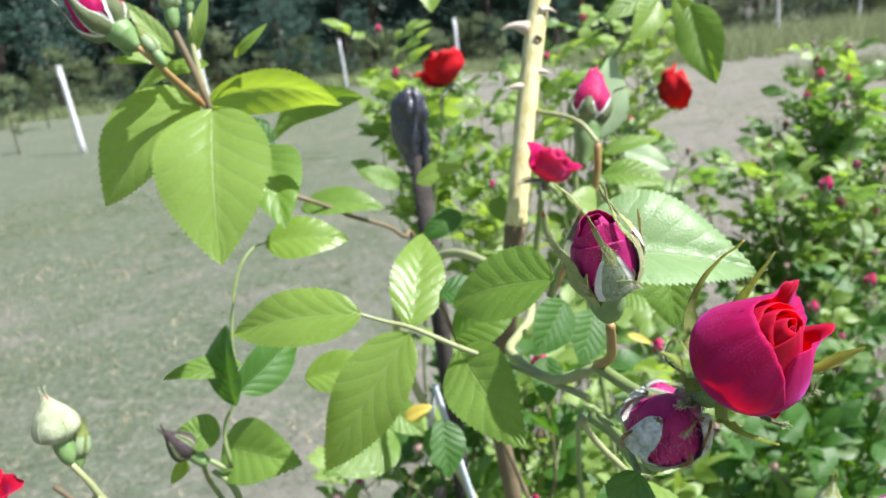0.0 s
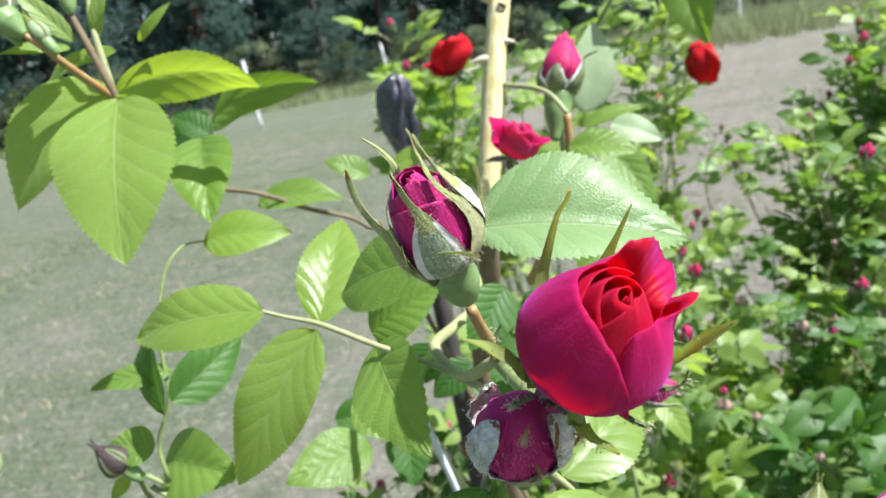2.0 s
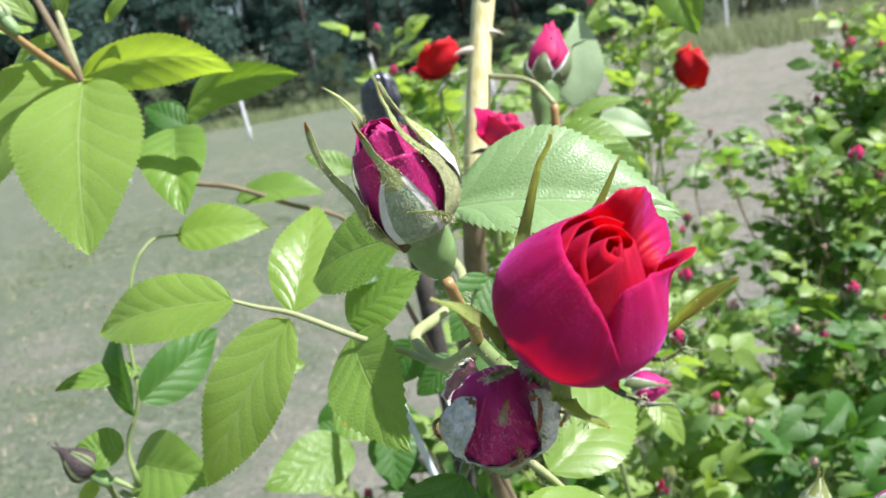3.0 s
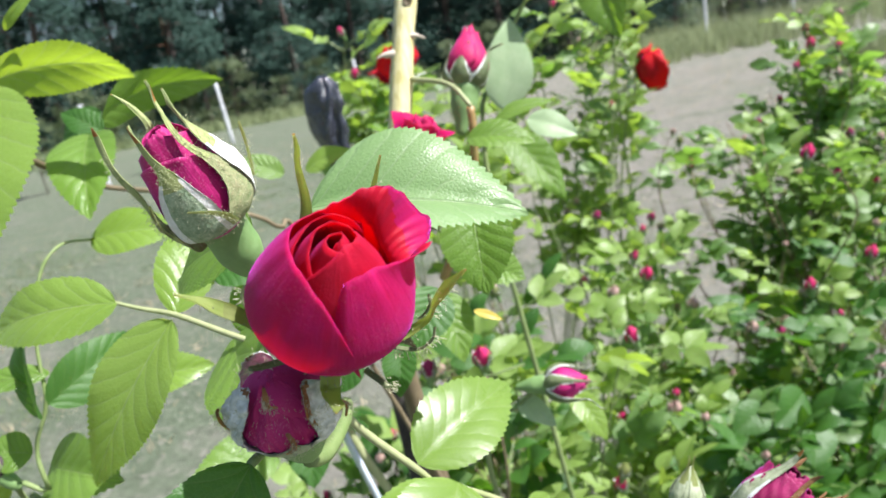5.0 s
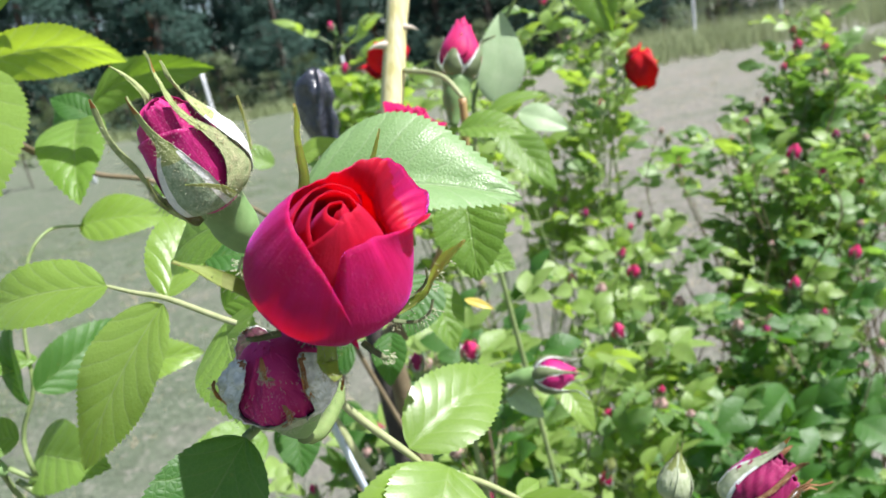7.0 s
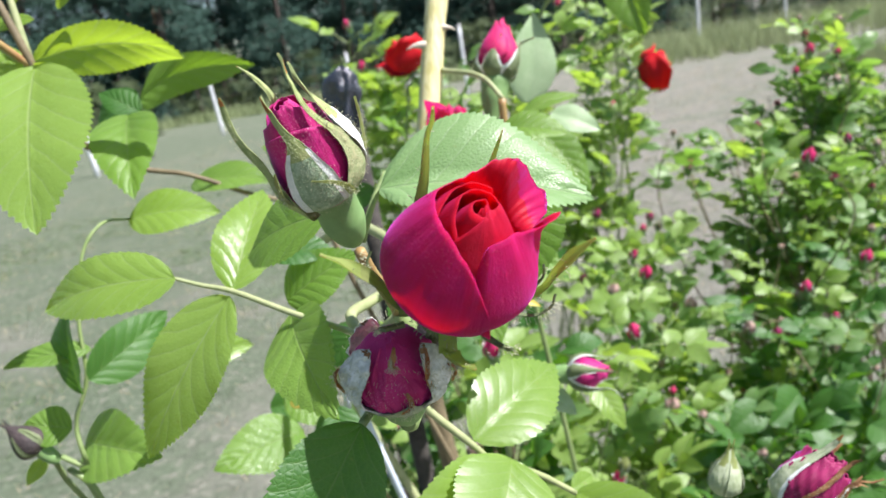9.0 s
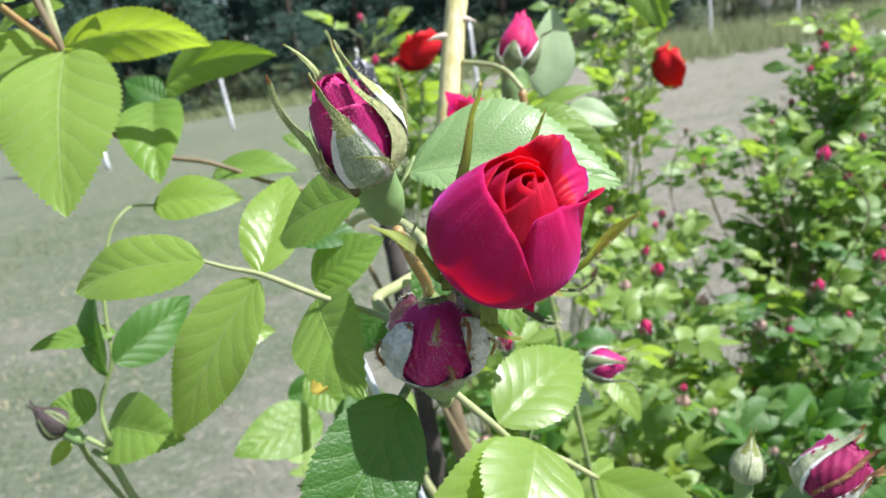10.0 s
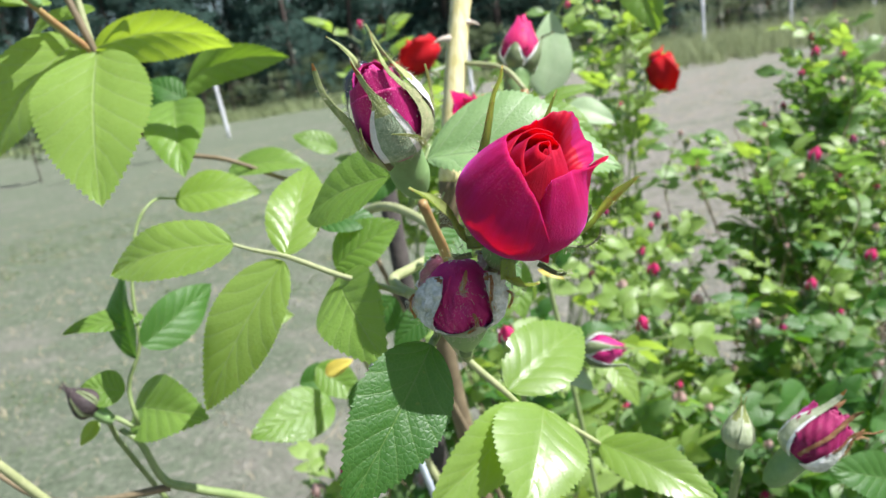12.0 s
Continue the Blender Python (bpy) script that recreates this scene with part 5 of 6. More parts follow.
tube("cane", [(0.1581, 0.3283, 1.4262), (0.1455, 0.3486, 1.4130), (0.1334, 0.3831, 1.4089), (0.1384, 0.4084, 1.4053), (0.1461, 0.4344, 1.4038), (0.1439, 0.4636, 1.4086), (0.1189, 0.5133, 1.4119), (0.0977, 0.5405, 1.4030), (0.0771, 0.5732, 1.3752), (0.0696, 0.6025, 1.2924), (0.1700, 0.6200, 0.9000), (0.1900, 0.6200, 0.0000)], [0.0016, 0.0018, 0.002, 0.0021, 0.0022, 0.0024, 0.0026, 0.0028, 0.003, 0.0034, 0.004], STEM_PALE, bush, 10, 4, 0.04)
tube("stalk", [(0.1566, 0.2978, 1.4528), (0.1578, 0.3036, 1.4450), (0.1590, 0.3130, 1.4360), (0.1580, 0.3285, 1.4268)], [0.0013, 0.0014, 0.0017], STEM_RED, bush, 8, 5, 0.04)
tube("stalk", [(0.1723, 0.2760, 1.4414), (0.1686, 0.2890, 1.4334), (0.1640, 0.3080, 1.4282), (0.1582, 0.3283, 1.4261)], [0.0017, 0.0018, 0.002], STEM_GREEN, bush, 8, 5, 0.04)
tube("stalk", [(0.1625, 0.2815, 1.4196), (0.1615, 0.2955, 1.4126), (0.1605, 0.3184, 1.4080), (0.1567, 0.3376, 1.4034)], [0.0016, 0.0018, 0.002], STEM_GREEN, bush, 8, 5, 0.04)
tube("petiole", [(0.0763, 0.3817, 1.4317), (0.0851, 0.3823, 1.4276), (0.0968, 0.3802, 1.4241), (0.1160, 0.3742, 1.4159), (0.1377, 0.3592, 1.4119), (0.1558, 0.3393, 1.4100)], [0.0006, 0.0008, 0.001, 0.0011, 0.0013], STEM_PALE, bush, 8, 5, 0.04)
tube("petiole", [(0.1743, 0.3497, 1.3676), (0.1698, 0.3481, 1.3744), (0.1588, 0.3442, 1.3900), (0.1533, 0.3390, 1.4029)], [0.0009, 0.0012, 0.0014], STEM_PALE, bush, 8, 5, 0.04)
tube("petiole", [(0.2007, 0.3652, 1.3411), (0.1887, 0.3595, 1.3539), (0.1743, 0.3497, 1.3676)], [0.0009, 0.0012], STEM_PALE, bush, 8, 5, 0.04)
tube("petiole", [(0.1561, 0.2695, 1.4272), (0.1572, 0.2900, 1.4230), (0.1567, 0.3240, 1.4119)], [0.0009, 0.0011], STEM_GREEN, bush, 8, 5, 0.04)
tube("petiole", [(0.1564, 0.3654, 1.4586), (0.1517, 0.3598, 1.4508), (0.1473, 0.3547, 1.4409)], [0.0009, 0.0012], STEM_GREEN, bush, 8, 5, 0.04)
tube("cane", [(0.0007, 0.4523, 1.5484), (0.0072, 0.4481, 1.5317), (0.0115, 0.4497, 1.5097), (0.0069, 0.4614, 1.4861), (-0.0010, 0.5362, 1.4576), (0.0255, 0.5451, 1.4471), (0.0510, 0.5527, 1.4317), (0.0782, 0.5696, 1.4121), (0.0958, 0.5874, 1.3599), (0.2000, 0.6000, 0.9000), (0.2000, 0.6200, 0.0000)], [0.0014, 0.0016, 0.0017, 0.0016, 0.0014, 0.0013, 0.0015, 0.002, 0.003], STEM_BROWN, bush, 8, 5, 0.04)
tube("stalk", [(0.0081, 0.4577, 1.5530), (0.0080, 0.4538, 1.5388), (0.0105, 0.4504, 1.5124)], [0.0012, 0.0015, 0.0018], STEM_PALE, bush, 8, 5, 0.04)
tube("stalk", [(-0.0070, 0.4302, 1.5397), (-0.0026, 0.4325, 1.5340), (0.0030, 0.4400, 1.5240), (0.0111, 0.4499, 1.5105)], [0.0013, 0.0014, 0.0016], STEM_RED, bush, 8, 5, 0.04)
tube("stalk", [(-0.0026, 0.4343, 1.5338), (0.0007, 0.4411, 1.5245), (0.0076, 0.4487, 1.5137)], [0.0012, 0.0014, 0.0016], STEM_PALE, bush, 8, 5, 0.04)
tube("cane", [(0.0150, 0.4868, 1.4371), (0.0153, 0.4599, 1.4412), (0.0092, 0.4484, 1.4308), (0.0048, 0.4392, 1.4057), (0.0047, 0.4324, 1.3807), (-0.0037, 0.4289, 1.3623), (-0.0034, 0.4268, 1.3433), (-0.0093, 0.4400, 1.2978), (0.1200, 0.5800, 0.8000), (0.1900, 0.6100, 0.0000)], [0.0006, 0.0007, 0.0008, 0.0009, 0.001, 0.0012, 0.0015, 0.002], STEM_GREEN, bush, 8, 5, 0.04)
tube("stalk", [(-0.0132, 0.4282, 1.3410), (-0.0048, 0.4267, 1.3332), (0.0011, 0.4270, 1.3131), (0.0130, 0.4305, 1.3040), (0.0400, 0.4511, 1.2770), (0.0590, 0.4891, 1.2198), (0.1400, 0.6000, 1.0000), (0.1800, 0.6200, 0.5000)], [0.0014, 0.0017, 0.0022, 0.0024, 0.0026, 0.003], STEM_GREEN, bush, 8, 5, 0.04)
tube("cane", [(-0.0984, 0.4363, 1.3351), (-0.0798, 0.4295, 1.3243), (-0.0577, 0.4246, 1.3116), (-0.0297, 0.4234, 1.3079), (0.0023, 0.4278, 1.3081)], [0.0013, 0.0014, 0.0015, 0.0017, 0.002], STEM_BROWN, bush, 8, 5, 0.04)
tube("stalk", [(-0.0489, 0.3790, 1.3800), (-0.0440, 0.3800, 1.3700), (-0.0400, 0.3830, 1.3560), (-0.0300, 0.3960, 1.3200), (0.1000, 0.5600, 0.9000), (0.1800, 0.6000, 0.1000)], [0.0012, 0.0013, 0.0015, 0.002, 0.003, 0.004], STEM_PALE, bush, 8, 5, 0.04)
tube("cane", [(0.1945, 0.6396, 1.6015), (0.1845, 0.6225, 1.5597), (0.1714, 0.6027, 1.5087), (0.1555, 0.5766, 1.4350), (0.1510, 0.5719, 1.4108)], [0.0063, 0.0065, 0.0067, 0.0069, 0.007], CANE, bush, 16, 8, 0.04, "old smooth yellow cane with dark scars")
# the same cane carried on down; shade is put into its brown colour
tube("cane", [(0.1512, 0.5722, 1.4122), (0.1459, 0.5765, 1.3794), (0.1398, 0.6063, 1.3185), (0.1288, 0.6248, 1.2357), (0.1900, 0.6600, 0.6000), (0.1900, 0.6500, 0.0000)], [0.0069, 0.0068, 0.0068, 0.007, 0.008], STEM_BROWN, bush, 12, 5, 0.04, "foot of the old cane, coloured brown for shade")
thorn(bush, (0.1662, 0.5953, 1.4940), (-0.8651, -0.1823, 0.2799), 0.013)
thorn(bush, (0.1686, 0.6054, 1.5309), (-0.8651, -0.1823, 0.2799), 0.014)
thorn(bush, (0.1730, 0.5982, 1.5034), (0.9150, -0.1498, 0.0154), 0.009)
thorn(bush, (0.1812, 0.6088, 1.5405), (0.9150, -0.1498, 0.0154), 0.008)
thorn(bush, (0.1603, 0.5824, 1.4478), (0.9150, -0.1498, 0.0154), 0.011)
thorn(bush, (0.1582, 0.5852, 1.4586), (-0.8651, -0.1823, 0.2799), 0.007)
scar(bush, (0.1763, 0.6011, 1.5228), 1)
scar(bush, (0.1611, 0.5816, 1.4544), 1.1)
scar(bush, (0.1701, 0.5923, 1.4919), 0.7)
tube("stalk", [(0.2022, 0.5551, 1.4605), (0.2007, 0.5547, 1.4403), (0.1930, 0.5610, 1.4078), (0.1692, 0.5684, 1.3635)], [0.0024, 0.0022, 0.0024, 0.0028], STEM_RED, bush, 8, 5, 0.04)
tube("stalk", [(0.1685, 0.5531, 1.4411), (0.1652, 0.5575, 1.4200), (0.1601, 0.5626, 1.3823)], [0.002, 0.002, 0.0022], STEM_GREEN, bush, 8, 5, 0.04)
tube("petiole", [(0.2028, 0.5551, 1.4604), (0.1924, 0.5685, 1.4737), (0.1705, 0.5896, 1.4796)], [0.0014, 0.0014, 0.0016], STEM_PALE, bush, 8, 5, 0.04)
tube("cane", [(0.2825, 0.6919, 1.5649), (0.2783, 0.6853, 1.5416), (0.2528, 0.6876, 1.5173), (0.2273, 0.6851, 1.4754), (0.2049, 0.6697, 1.3849), (0.2400, 0.6600, 0.9000), (0.2200, 0.6300, 0.0000)], [0.0012, 0.0014, 0.0016, 0.002, 0.0026], STEM_GREEN, bush, 8, 5, 0.04)
tube("stalk", [(0.2651, 0.3591, 1.3094), (0.2643, 0.3656, 1.2988), (0.2619, 0.3813, 1.2689), (0.2700, 0.5600, 0.9000), (0.2200, 0.6200, 0.1000)], [0.0022, 0.0022, 0.0026], STEM_GREEN, bush, 8, 5, 0.04)
tube("stalk", [(0.2530, 0.3720, 1.3219), (0.2507, 0.3782, 1.2992), (0.2504, 0.3889, 1.2614), (0.2600, 0.5600, 0.9000), (0.2200, 0.6200, 0.1000)], [0.0016, 0.0018, 0.0022], STEM_GREEN, bush, 8, 5, 0.04)
tube("stalk", [(0.2143, 0.5302, 1.3043), (0.1985, 0.5335, 1.2902), (0.1772, 0.5409, 1.2469), (0.2200, 0.6200, 0.7000)], [0.0014, 0.0016, 0.0022], STEM_GREEN, bush, 8, 5, 0.04)
leaf(bush, (0.0138, 0.4473, 1.5106), (0.0180, 0.4080, 1.4490), (0.1146, -0.7948, 0.5959), 0.0490, 0.25, 0.3, LEAF_YOUNG, 0, 30)
leaf(bush, (0.0038, 0.4573, 1.5180), (-0.0424, 0.4424, 1.4724), (-0.1041, -0.9089, 0.4038), 0.0370, 0.35, 0.5, LEAF_YOUNG, 0, 24)
leaf(bush, (0.0089, 0.4555, 1.5124), (0.0688, 0.4630, 1.5046), (0.1500, -0.7000, -0.5500), 0.0260, 0.35, -0.75, LEAF_YOUNG, 0, 26)
leaf(bush, (0.0111, 0.4610, 1.5300), (-0.0328, 0.4693, 1.5179), (-0.3104, -0.6962, 0.6472), 0.0106, 0.3, 0.4, LEAF_YOUNG)
leaf(bush, (0.0193, 0.5196, 1.4895), (0.0642, 0.5842, 1.4996), (-0.2000, -0.8600, -0.3500), 0.0280, 0.3, -0.6, LEAF_MATURE)
leaf(bush, (0.0182, 0.5065, 1.4845), (0.0345, 0.4565, 1.4498), (0.1832, -0.8226, 0.5383), 0.0310, 0.55, 0.3, LEAF_MATURE)
leaf(bush, (0.0199, 0.5184, 1.4844), (-0.0020, 0.5249, 1.4973), (0.1218, -0.7891, 0.6020), 0.0150, 0.3, 0.3, LEAF_SHADED)
leaf(bush, (0.0160, 0.5302, 1.4944), (-0.0130, 0.5331, 1.4788), (-0.3136, -0.8475, 0.4282), 0.0177, 0.3, 0.3, LEAF_SHADED)
leaf(bush, (0.0249, 0.4555, 1.5314), (0.0416, 0.4580, 1.5441), (0.1429, -0.9897, 0.0093), 0.0045, 0.3, 0.6, LEAF_YOUNG, 0, 10)
leaf(bush, (0.0008, 0.4498, 1.5354), (-0.0160, 0.4427, 1.5597), (0.6026, -0.7753, 0.1893), 0.0087, 0.4, 0.3, LEAF_FRESH, 0, 10)
leaf(bush, (0.0074, 0.4537, 1.5348), (0.0181, 0.4565, 1.5599), (0.2264, -0.9739, 0.0155), 0.0063, 0.4, 0.3, LEAF_FRESH, 0, 10)
leaf(bush, (-0.0007, 0.4482, 1.5332), (-0.0221, 0.4335, 1.5343), (0.4479, -0.6018, 0.6612), 0.0070, 0.4, 0.3, LEAF_YOUNG, 0, 10)
leaf(bush, (0.0146, 0.4864, 1.4369), (0.0581, 0.4907, 1.4328), (0.1357, -0.6974, 0.7037), 0.0252, 0.3, 0.4, LEAF_YOUNG)
leaf(bush, (0.0191, 0.5601, 1.4392), (0.0721, 0.5525, 1.4344), (-0.0048, -0.5570, 0.8305), 0.0236, 0.3, 0.4, LEAF_MATURE)
leaf(bush, (0.0961, 0.3813, 1.4245), (0.1021, 0.4202, 1.4511), (0.2726, -0.5927, 0.7579), 0.0220, 0.3, 0.25, LEAF_YOUNG)
leaf(bush, (0.0775, 0.3811, 1.4317), (0.0229, 0.3932, 1.4236), (0.3429, -0.7400, 0.5786), 0.0235, 0.25, 0.5, LEAF_YOUNG)
leaf(bush, (0.0954, 0.3788, 1.4233), (0.0569, 0.3704, 1.3719), (-0.0213, -0.8748, 0.4839), 0.0277, 0.28, 0.3, LEAF_YOUNG, 0, 32)
leaf(bush, (0.0357, 0.4399, 1.3796), (0.0736, 0.4492, 1.3788), (-0.2606, -0.7888, 0.5566), 0.0200, 0.4, 0.3, LEAF_YOUNG)
leaf(bush, (0.0037, 0.4287, 1.3750), (0.0065, 0.4309, 1.4143), (-0.6564, -0.7518, 0.0621), 0.0300, 0.5, 0.2, LEAF_SHADED)
leaf(bush, (0.0081, 0.4357, 1.3921), (-0.0271, 0.4283, 1.3910), (0.0912, -0.5561, 0.8261), 0.0126, 0.3, 0.3, LEAF_MATURE)
leaf(bush, (-0.0133, 0.4450, 1.3445), (0.0317, 0.4238, 1.3432), (-0.0208, -0.7926, 0.6094), 0.0322, 0.4, 0.3, LEAF_MATURE)
leaf(bush, (-0.0059, 0.4282, 1.3600), (-0.0253, 0.4264, 1.3651), (0.2294, -0.7556, 0.6135), 0.0174, 0.3, 0.3, LEAF_MATURE)
leaf(bush, (0.0053, 0.4320, 1.3793), (0.0290, 0.4700, 1.3940), (0.6311, -0.6274, 0.2294), 0.0230, 0.3, 0.3, LEAF_SHADED)
leaf(bush, (0.1133, 0.3819, 1.4131), (0.1340, 0.3358, 1.3947), (-0.1617, -0.9026, 0.3989), 0.0275, 0.25, 0.25, LEAF_MATURE)
leaf(bush, (0.1123, 0.3849, 1.4166), (0.1395, 0.3875, 1.4295), (-0.3916, -0.7977, 0.4586), 0.0203, 0.35, 0.3, LEAF_MATURE)
leaf(bush, (0.1467, 0.3302, 1.4556), (0.1137, 0.3540, 1.4424), (0.0332, -0.6954, 0.7179), 0.0264, 0.3, 0.3, LEAF_MATURE)
leaf(bush, (0.1553, 0.3545, 1.4556), (0.2149, 0.3497, 1.4449), (0.1328, -0.4902, 0.8614), 0.0427, 0.85, 0.25, LEAF_SHEEN_TINT, 0, 30)
leaf(bush, (0.1985, 0.3999, 1.4396), (0.1987, 0.3880, 1.4106), (-0.0120, -0.9242, 0.3818), 0.0247, 0.35, 0.2, LEAF_MATURE)
leaf(bush, (0.0655, 0.5148, 1.2993), (0.0238, 0.4833, 1.2992), (0.0481, -0.7575, 0.6511), 0.0321, 0.25, 0.3, LEAF_MATURE)
leaf(bush, (0.0373, 0.5495, 1.2991), (0.0691, 0.5563, 1.2962), (0.2260, -0.8409, 0.4918), 0.0227, 0.35, 0.3, LEAF_SHADED)
leaf(bush, (0.1561, 0.2695, 1.4272), (0.1360, 0.2468, 1.4037), (0.4426, -0.7605, 0.4751), 0.0200, 0.25, 0.3, LEAF_SHADED, 0, 28)
leaf(bush, (0.1743, 0.3497, 1.3674), (0.1395, 0.3201, 1.3513), (0.5281, -0.7911, 0.3087), 0.0222, 0.35, 0.3, LEAF_PALE)
leaf(bush, (0.1814, 0.3499, 1.3664), (0.1696, 0.3156, 1.3497), (0.4580, -0.5106, 0.7276), 0.0334, 0.3, 0.25, LEAF_PALE, 0, 24)
leaf(bush, (0.1704, 0.3502, 1.3743), (0.2008, 0.3860, 1.3795), (0.1732, -0.6995, 0.6933), 0.0265, 0.3, 0.3, LEAF_PALE)
leaf(bush, (0.2007, 0.3652, 1.3411), (0.2369, 0.3428, 1.3255), (-0.0202, -0.5929, 0.8051), 0.0191, 0.4, 0.35, LEAF_PALE)
leaf(bush, (0.2000, 0.3672, 1.3411), (0.2079, 0.3758, 1.3401), (0.6355, -0.5114, 0.5784), 0.0077, 0.3, 0.2, LEAF_PALE)
leaf(bush, (0.2324, 0.5556, 1.2855), (0.2476, 0.5392, 1.2592), (0.2549, -0.7488, 0.6117), 0.0169, 0.3, 0.3, LEAF_YOUNG)
leaf(bush, (0.2009, 0.5352, 1.2957), (0.2192, 0.5226, 1.2823), (0.0307, -0.7069, 0.7067), 0.0140, 0.3, 0.3, PALE)
leaf(bush, (0.2952, 0.6771, 1.5338), (0.3046, 0.6477, 1.4783), (-0.4204, -0.8429, 0.1909), 0.0329, 0.5, 0.2, LEAF_MATURE)
leaf(bush, (0.2756, 0.6847, 1.5400), (0.2491, 0.6655, 1.5133), (0.3379, -0.8908, 0.3036), 0.0239, 0.3, 0.2, LEAF_YOUNG)
leaf(bush, (0.2724, 0.6863, 1.5464), (0.2320, 0.6743, 1.5300), (0.0415, -0.8527, 0.5208), 0.0194, 0.3, 0.2, LEAF_MATURE)
leaf(bush, (0.2887, 0.6910, 1.5411), (0.3062, 0.6777, 1.5074), (-0.3058, -0.9291, 0.2078), 0.0175, 0.4, 0.2, LEAF_YOUNG)
leaf(bush, (0.1096, 0.6553, 1.5822), (0.1100, 0.6354, 1.5469), (0.1421, -0.8612, 0.4881), 0.0254, 0.3, 0.2, LEAF_YOUNG)
leaf(bush, (0.0865, 0.6345, 1.4339), (0.1201, 0.6332, 1.4408), (-0.1682, -0.7151, 0.6785), 0.0176, 0.3, 0.4, LEAF_YOUNG)
leaf(bush, (0.0762, 0.6188, 1.4355), (0.0480, 0.6158, 1.4499), (0.3553, -0.7608, 0.5430), 0.0172, 0.3, 0.3, LEAF_MATURE)
leaf(bush, (0.2228, 0.6648, 1.4467), (0.2369, 0.6742, 1.5055), (0.5022, -0.7617, 0.3200), 0.0384, 0.2, 0.2, PALE)
leaf(bush, (0.2142, 0.6003, 1.4461), (0.2517, 0.5994, 1.4514), (-0.1348, -0.4315, 0.8920), 0.0158, 0.3, 0.3, LEAF_MATURE)
leaf(bush, (0.2368, 0.6418, 1.4396), (0.2674, 0.6348, 1.4241), (0.0768, -0.8436, 0.5315), 0.0199, 0.2, 0.3, PALE)
leaf(bush, (0.1980, 0.5202, 1.4477), (0.2307, 0.5101, 1.4413), (-0.0009, -0.5319, 0.8468), 0.0216, 0.4, 0.4, LEAF_MATURE)
leaf(bush, (0.2195, 0.5884, 1.4391), (0.2473, 0.5691, 1.3980), (0.1980, -0.8286, 0.5236), 0.0245, 0.4, 0.3, LEAF_MATURE)
leaf(bush, (0.1966, 0.5145, 1.4268), (0.1756, 0.5064, 1.4398), (0.5833, -0.5340, 0.6120), 0.0240, 0.4, 0.4, LEAF_FRESH)
leaf(bush, (0.1082, 0.3908, 1.4333), (0.1306, 0.3916, 1.4298), (-0.0369, -0.5516, 0.8333), 0.0156, 0.3, 0.3, LEAF_SHADED)
leaf(bush, (0.1595, 0.4160, 1.4158), (0.1435, 0.3999, 1.3985), (0.4020, -0.8274, 0.3921), 0.0197, 0.3, 0.2, LEAF_SHADED)
leaf(bush, (0.1765, 0.4435, 1.3988), (0.1659, 0.4272, 1.3794), (0.3643, -0.8024, 0.4727), 0.0211, 0.3, 0.2, LEAF_SHADED)
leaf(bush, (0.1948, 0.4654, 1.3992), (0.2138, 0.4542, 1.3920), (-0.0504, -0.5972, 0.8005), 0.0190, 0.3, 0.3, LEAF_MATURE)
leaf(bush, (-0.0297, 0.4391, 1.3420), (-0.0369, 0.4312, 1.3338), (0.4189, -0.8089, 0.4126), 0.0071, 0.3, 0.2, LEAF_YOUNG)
leaf(bush, (0.3248, 0.3965, 1.2883), (0.2919, 0.3881, 1.3039), (0.4147, -0.7900, 0.4516), 0.0204, 0.3, 0.3, LEAF_SHADED)
leaf(bush, (0.0955, 0.4817, 1.3278), (0.0972, 0.4643, 1.3014), (0.2142, -0.8084, 0.5483), 0.0233, 0.3, 0.2, LEAF_SHADED)
leaf(bush, (0.1542, 0.4607, 1.3699), (0.1517, 0.4451, 1.3510), (-0.0460, -0.7648, 0.6426), 0.0158, 0.3, 0.2, LEAF_SHADED)
leaf(bush, (0.1749, 0.4675, 1.3888), (0.1818, 0.4499, 1.3604), (0.3497, -0.7566, 0.5525), 0.0198, 0.4, 0.3, LEAF_MATURE)
leaf(bush, (0.1376, 0.5934, 1.4243), (0.1572, 0.5797, 1.4078), (0.0686, -0.7261, 0.6841), 0.0196, 0.3, 0.3, LEAF_MATURE)
leaf(bush, (0.1166, 0.6099, 1.4133), (0.0872, 0.6043, 1.3988), (-0.1055, -0.8349, 0.5402), 0.0185, 0.3, 0.3, LEAF_SHADED)
tube("stalk", [(-0.0930, 0.3680, 1.3600), (-0.0900, 0.3800, 1.3450), (-0.0700, 0.4052, 1.3029), (0.1000, 0.5700, 0.8000), (0.1800, 0.6100, 0.1000)], [0.0014, 0.0016, 0.002], STEM_RED, bush, 8, 5, 0.04)
leaf(bush, (0.1371, 0.4540, 1.3697), (0.1183, 0.4493, 1.3562), (-0.0491, -0.9185, 0.3924), 0.0156, 0.3, 0.2, LEAF_SHADED)
leaf(bush, (0.1210, 0.4624, 1.3763), (0.1019, 0.4568, 1.3601), (0.2900, -0.9570, -0.0089), 0.0208, 0.3, 0.2, LEAF_SHADED)
leaf(bush, (0.0547, 0.5351, 1.3159), (0.0816, 0.5214, 1.2962), (0.0851, -0.7583, 0.6464), 0.0220, 0.3, 0.2, LEAF_MATURE)
leaf(bush, (0.0778, 0.4662, 1.3388), (0.0931, 0.4684, 1.3441), (-0.0751, -0.8231, 0.5630), 0.0086, 0.3, 0.3, YELLOWED)
leaf(bush, (0.1905, 0.4373, 1.3881), (0.2017, 0.4366, 1.3823), (0.2255, -0.8139, 0.5354), 0.0037, 0.3, 0.3, YELLOWED)


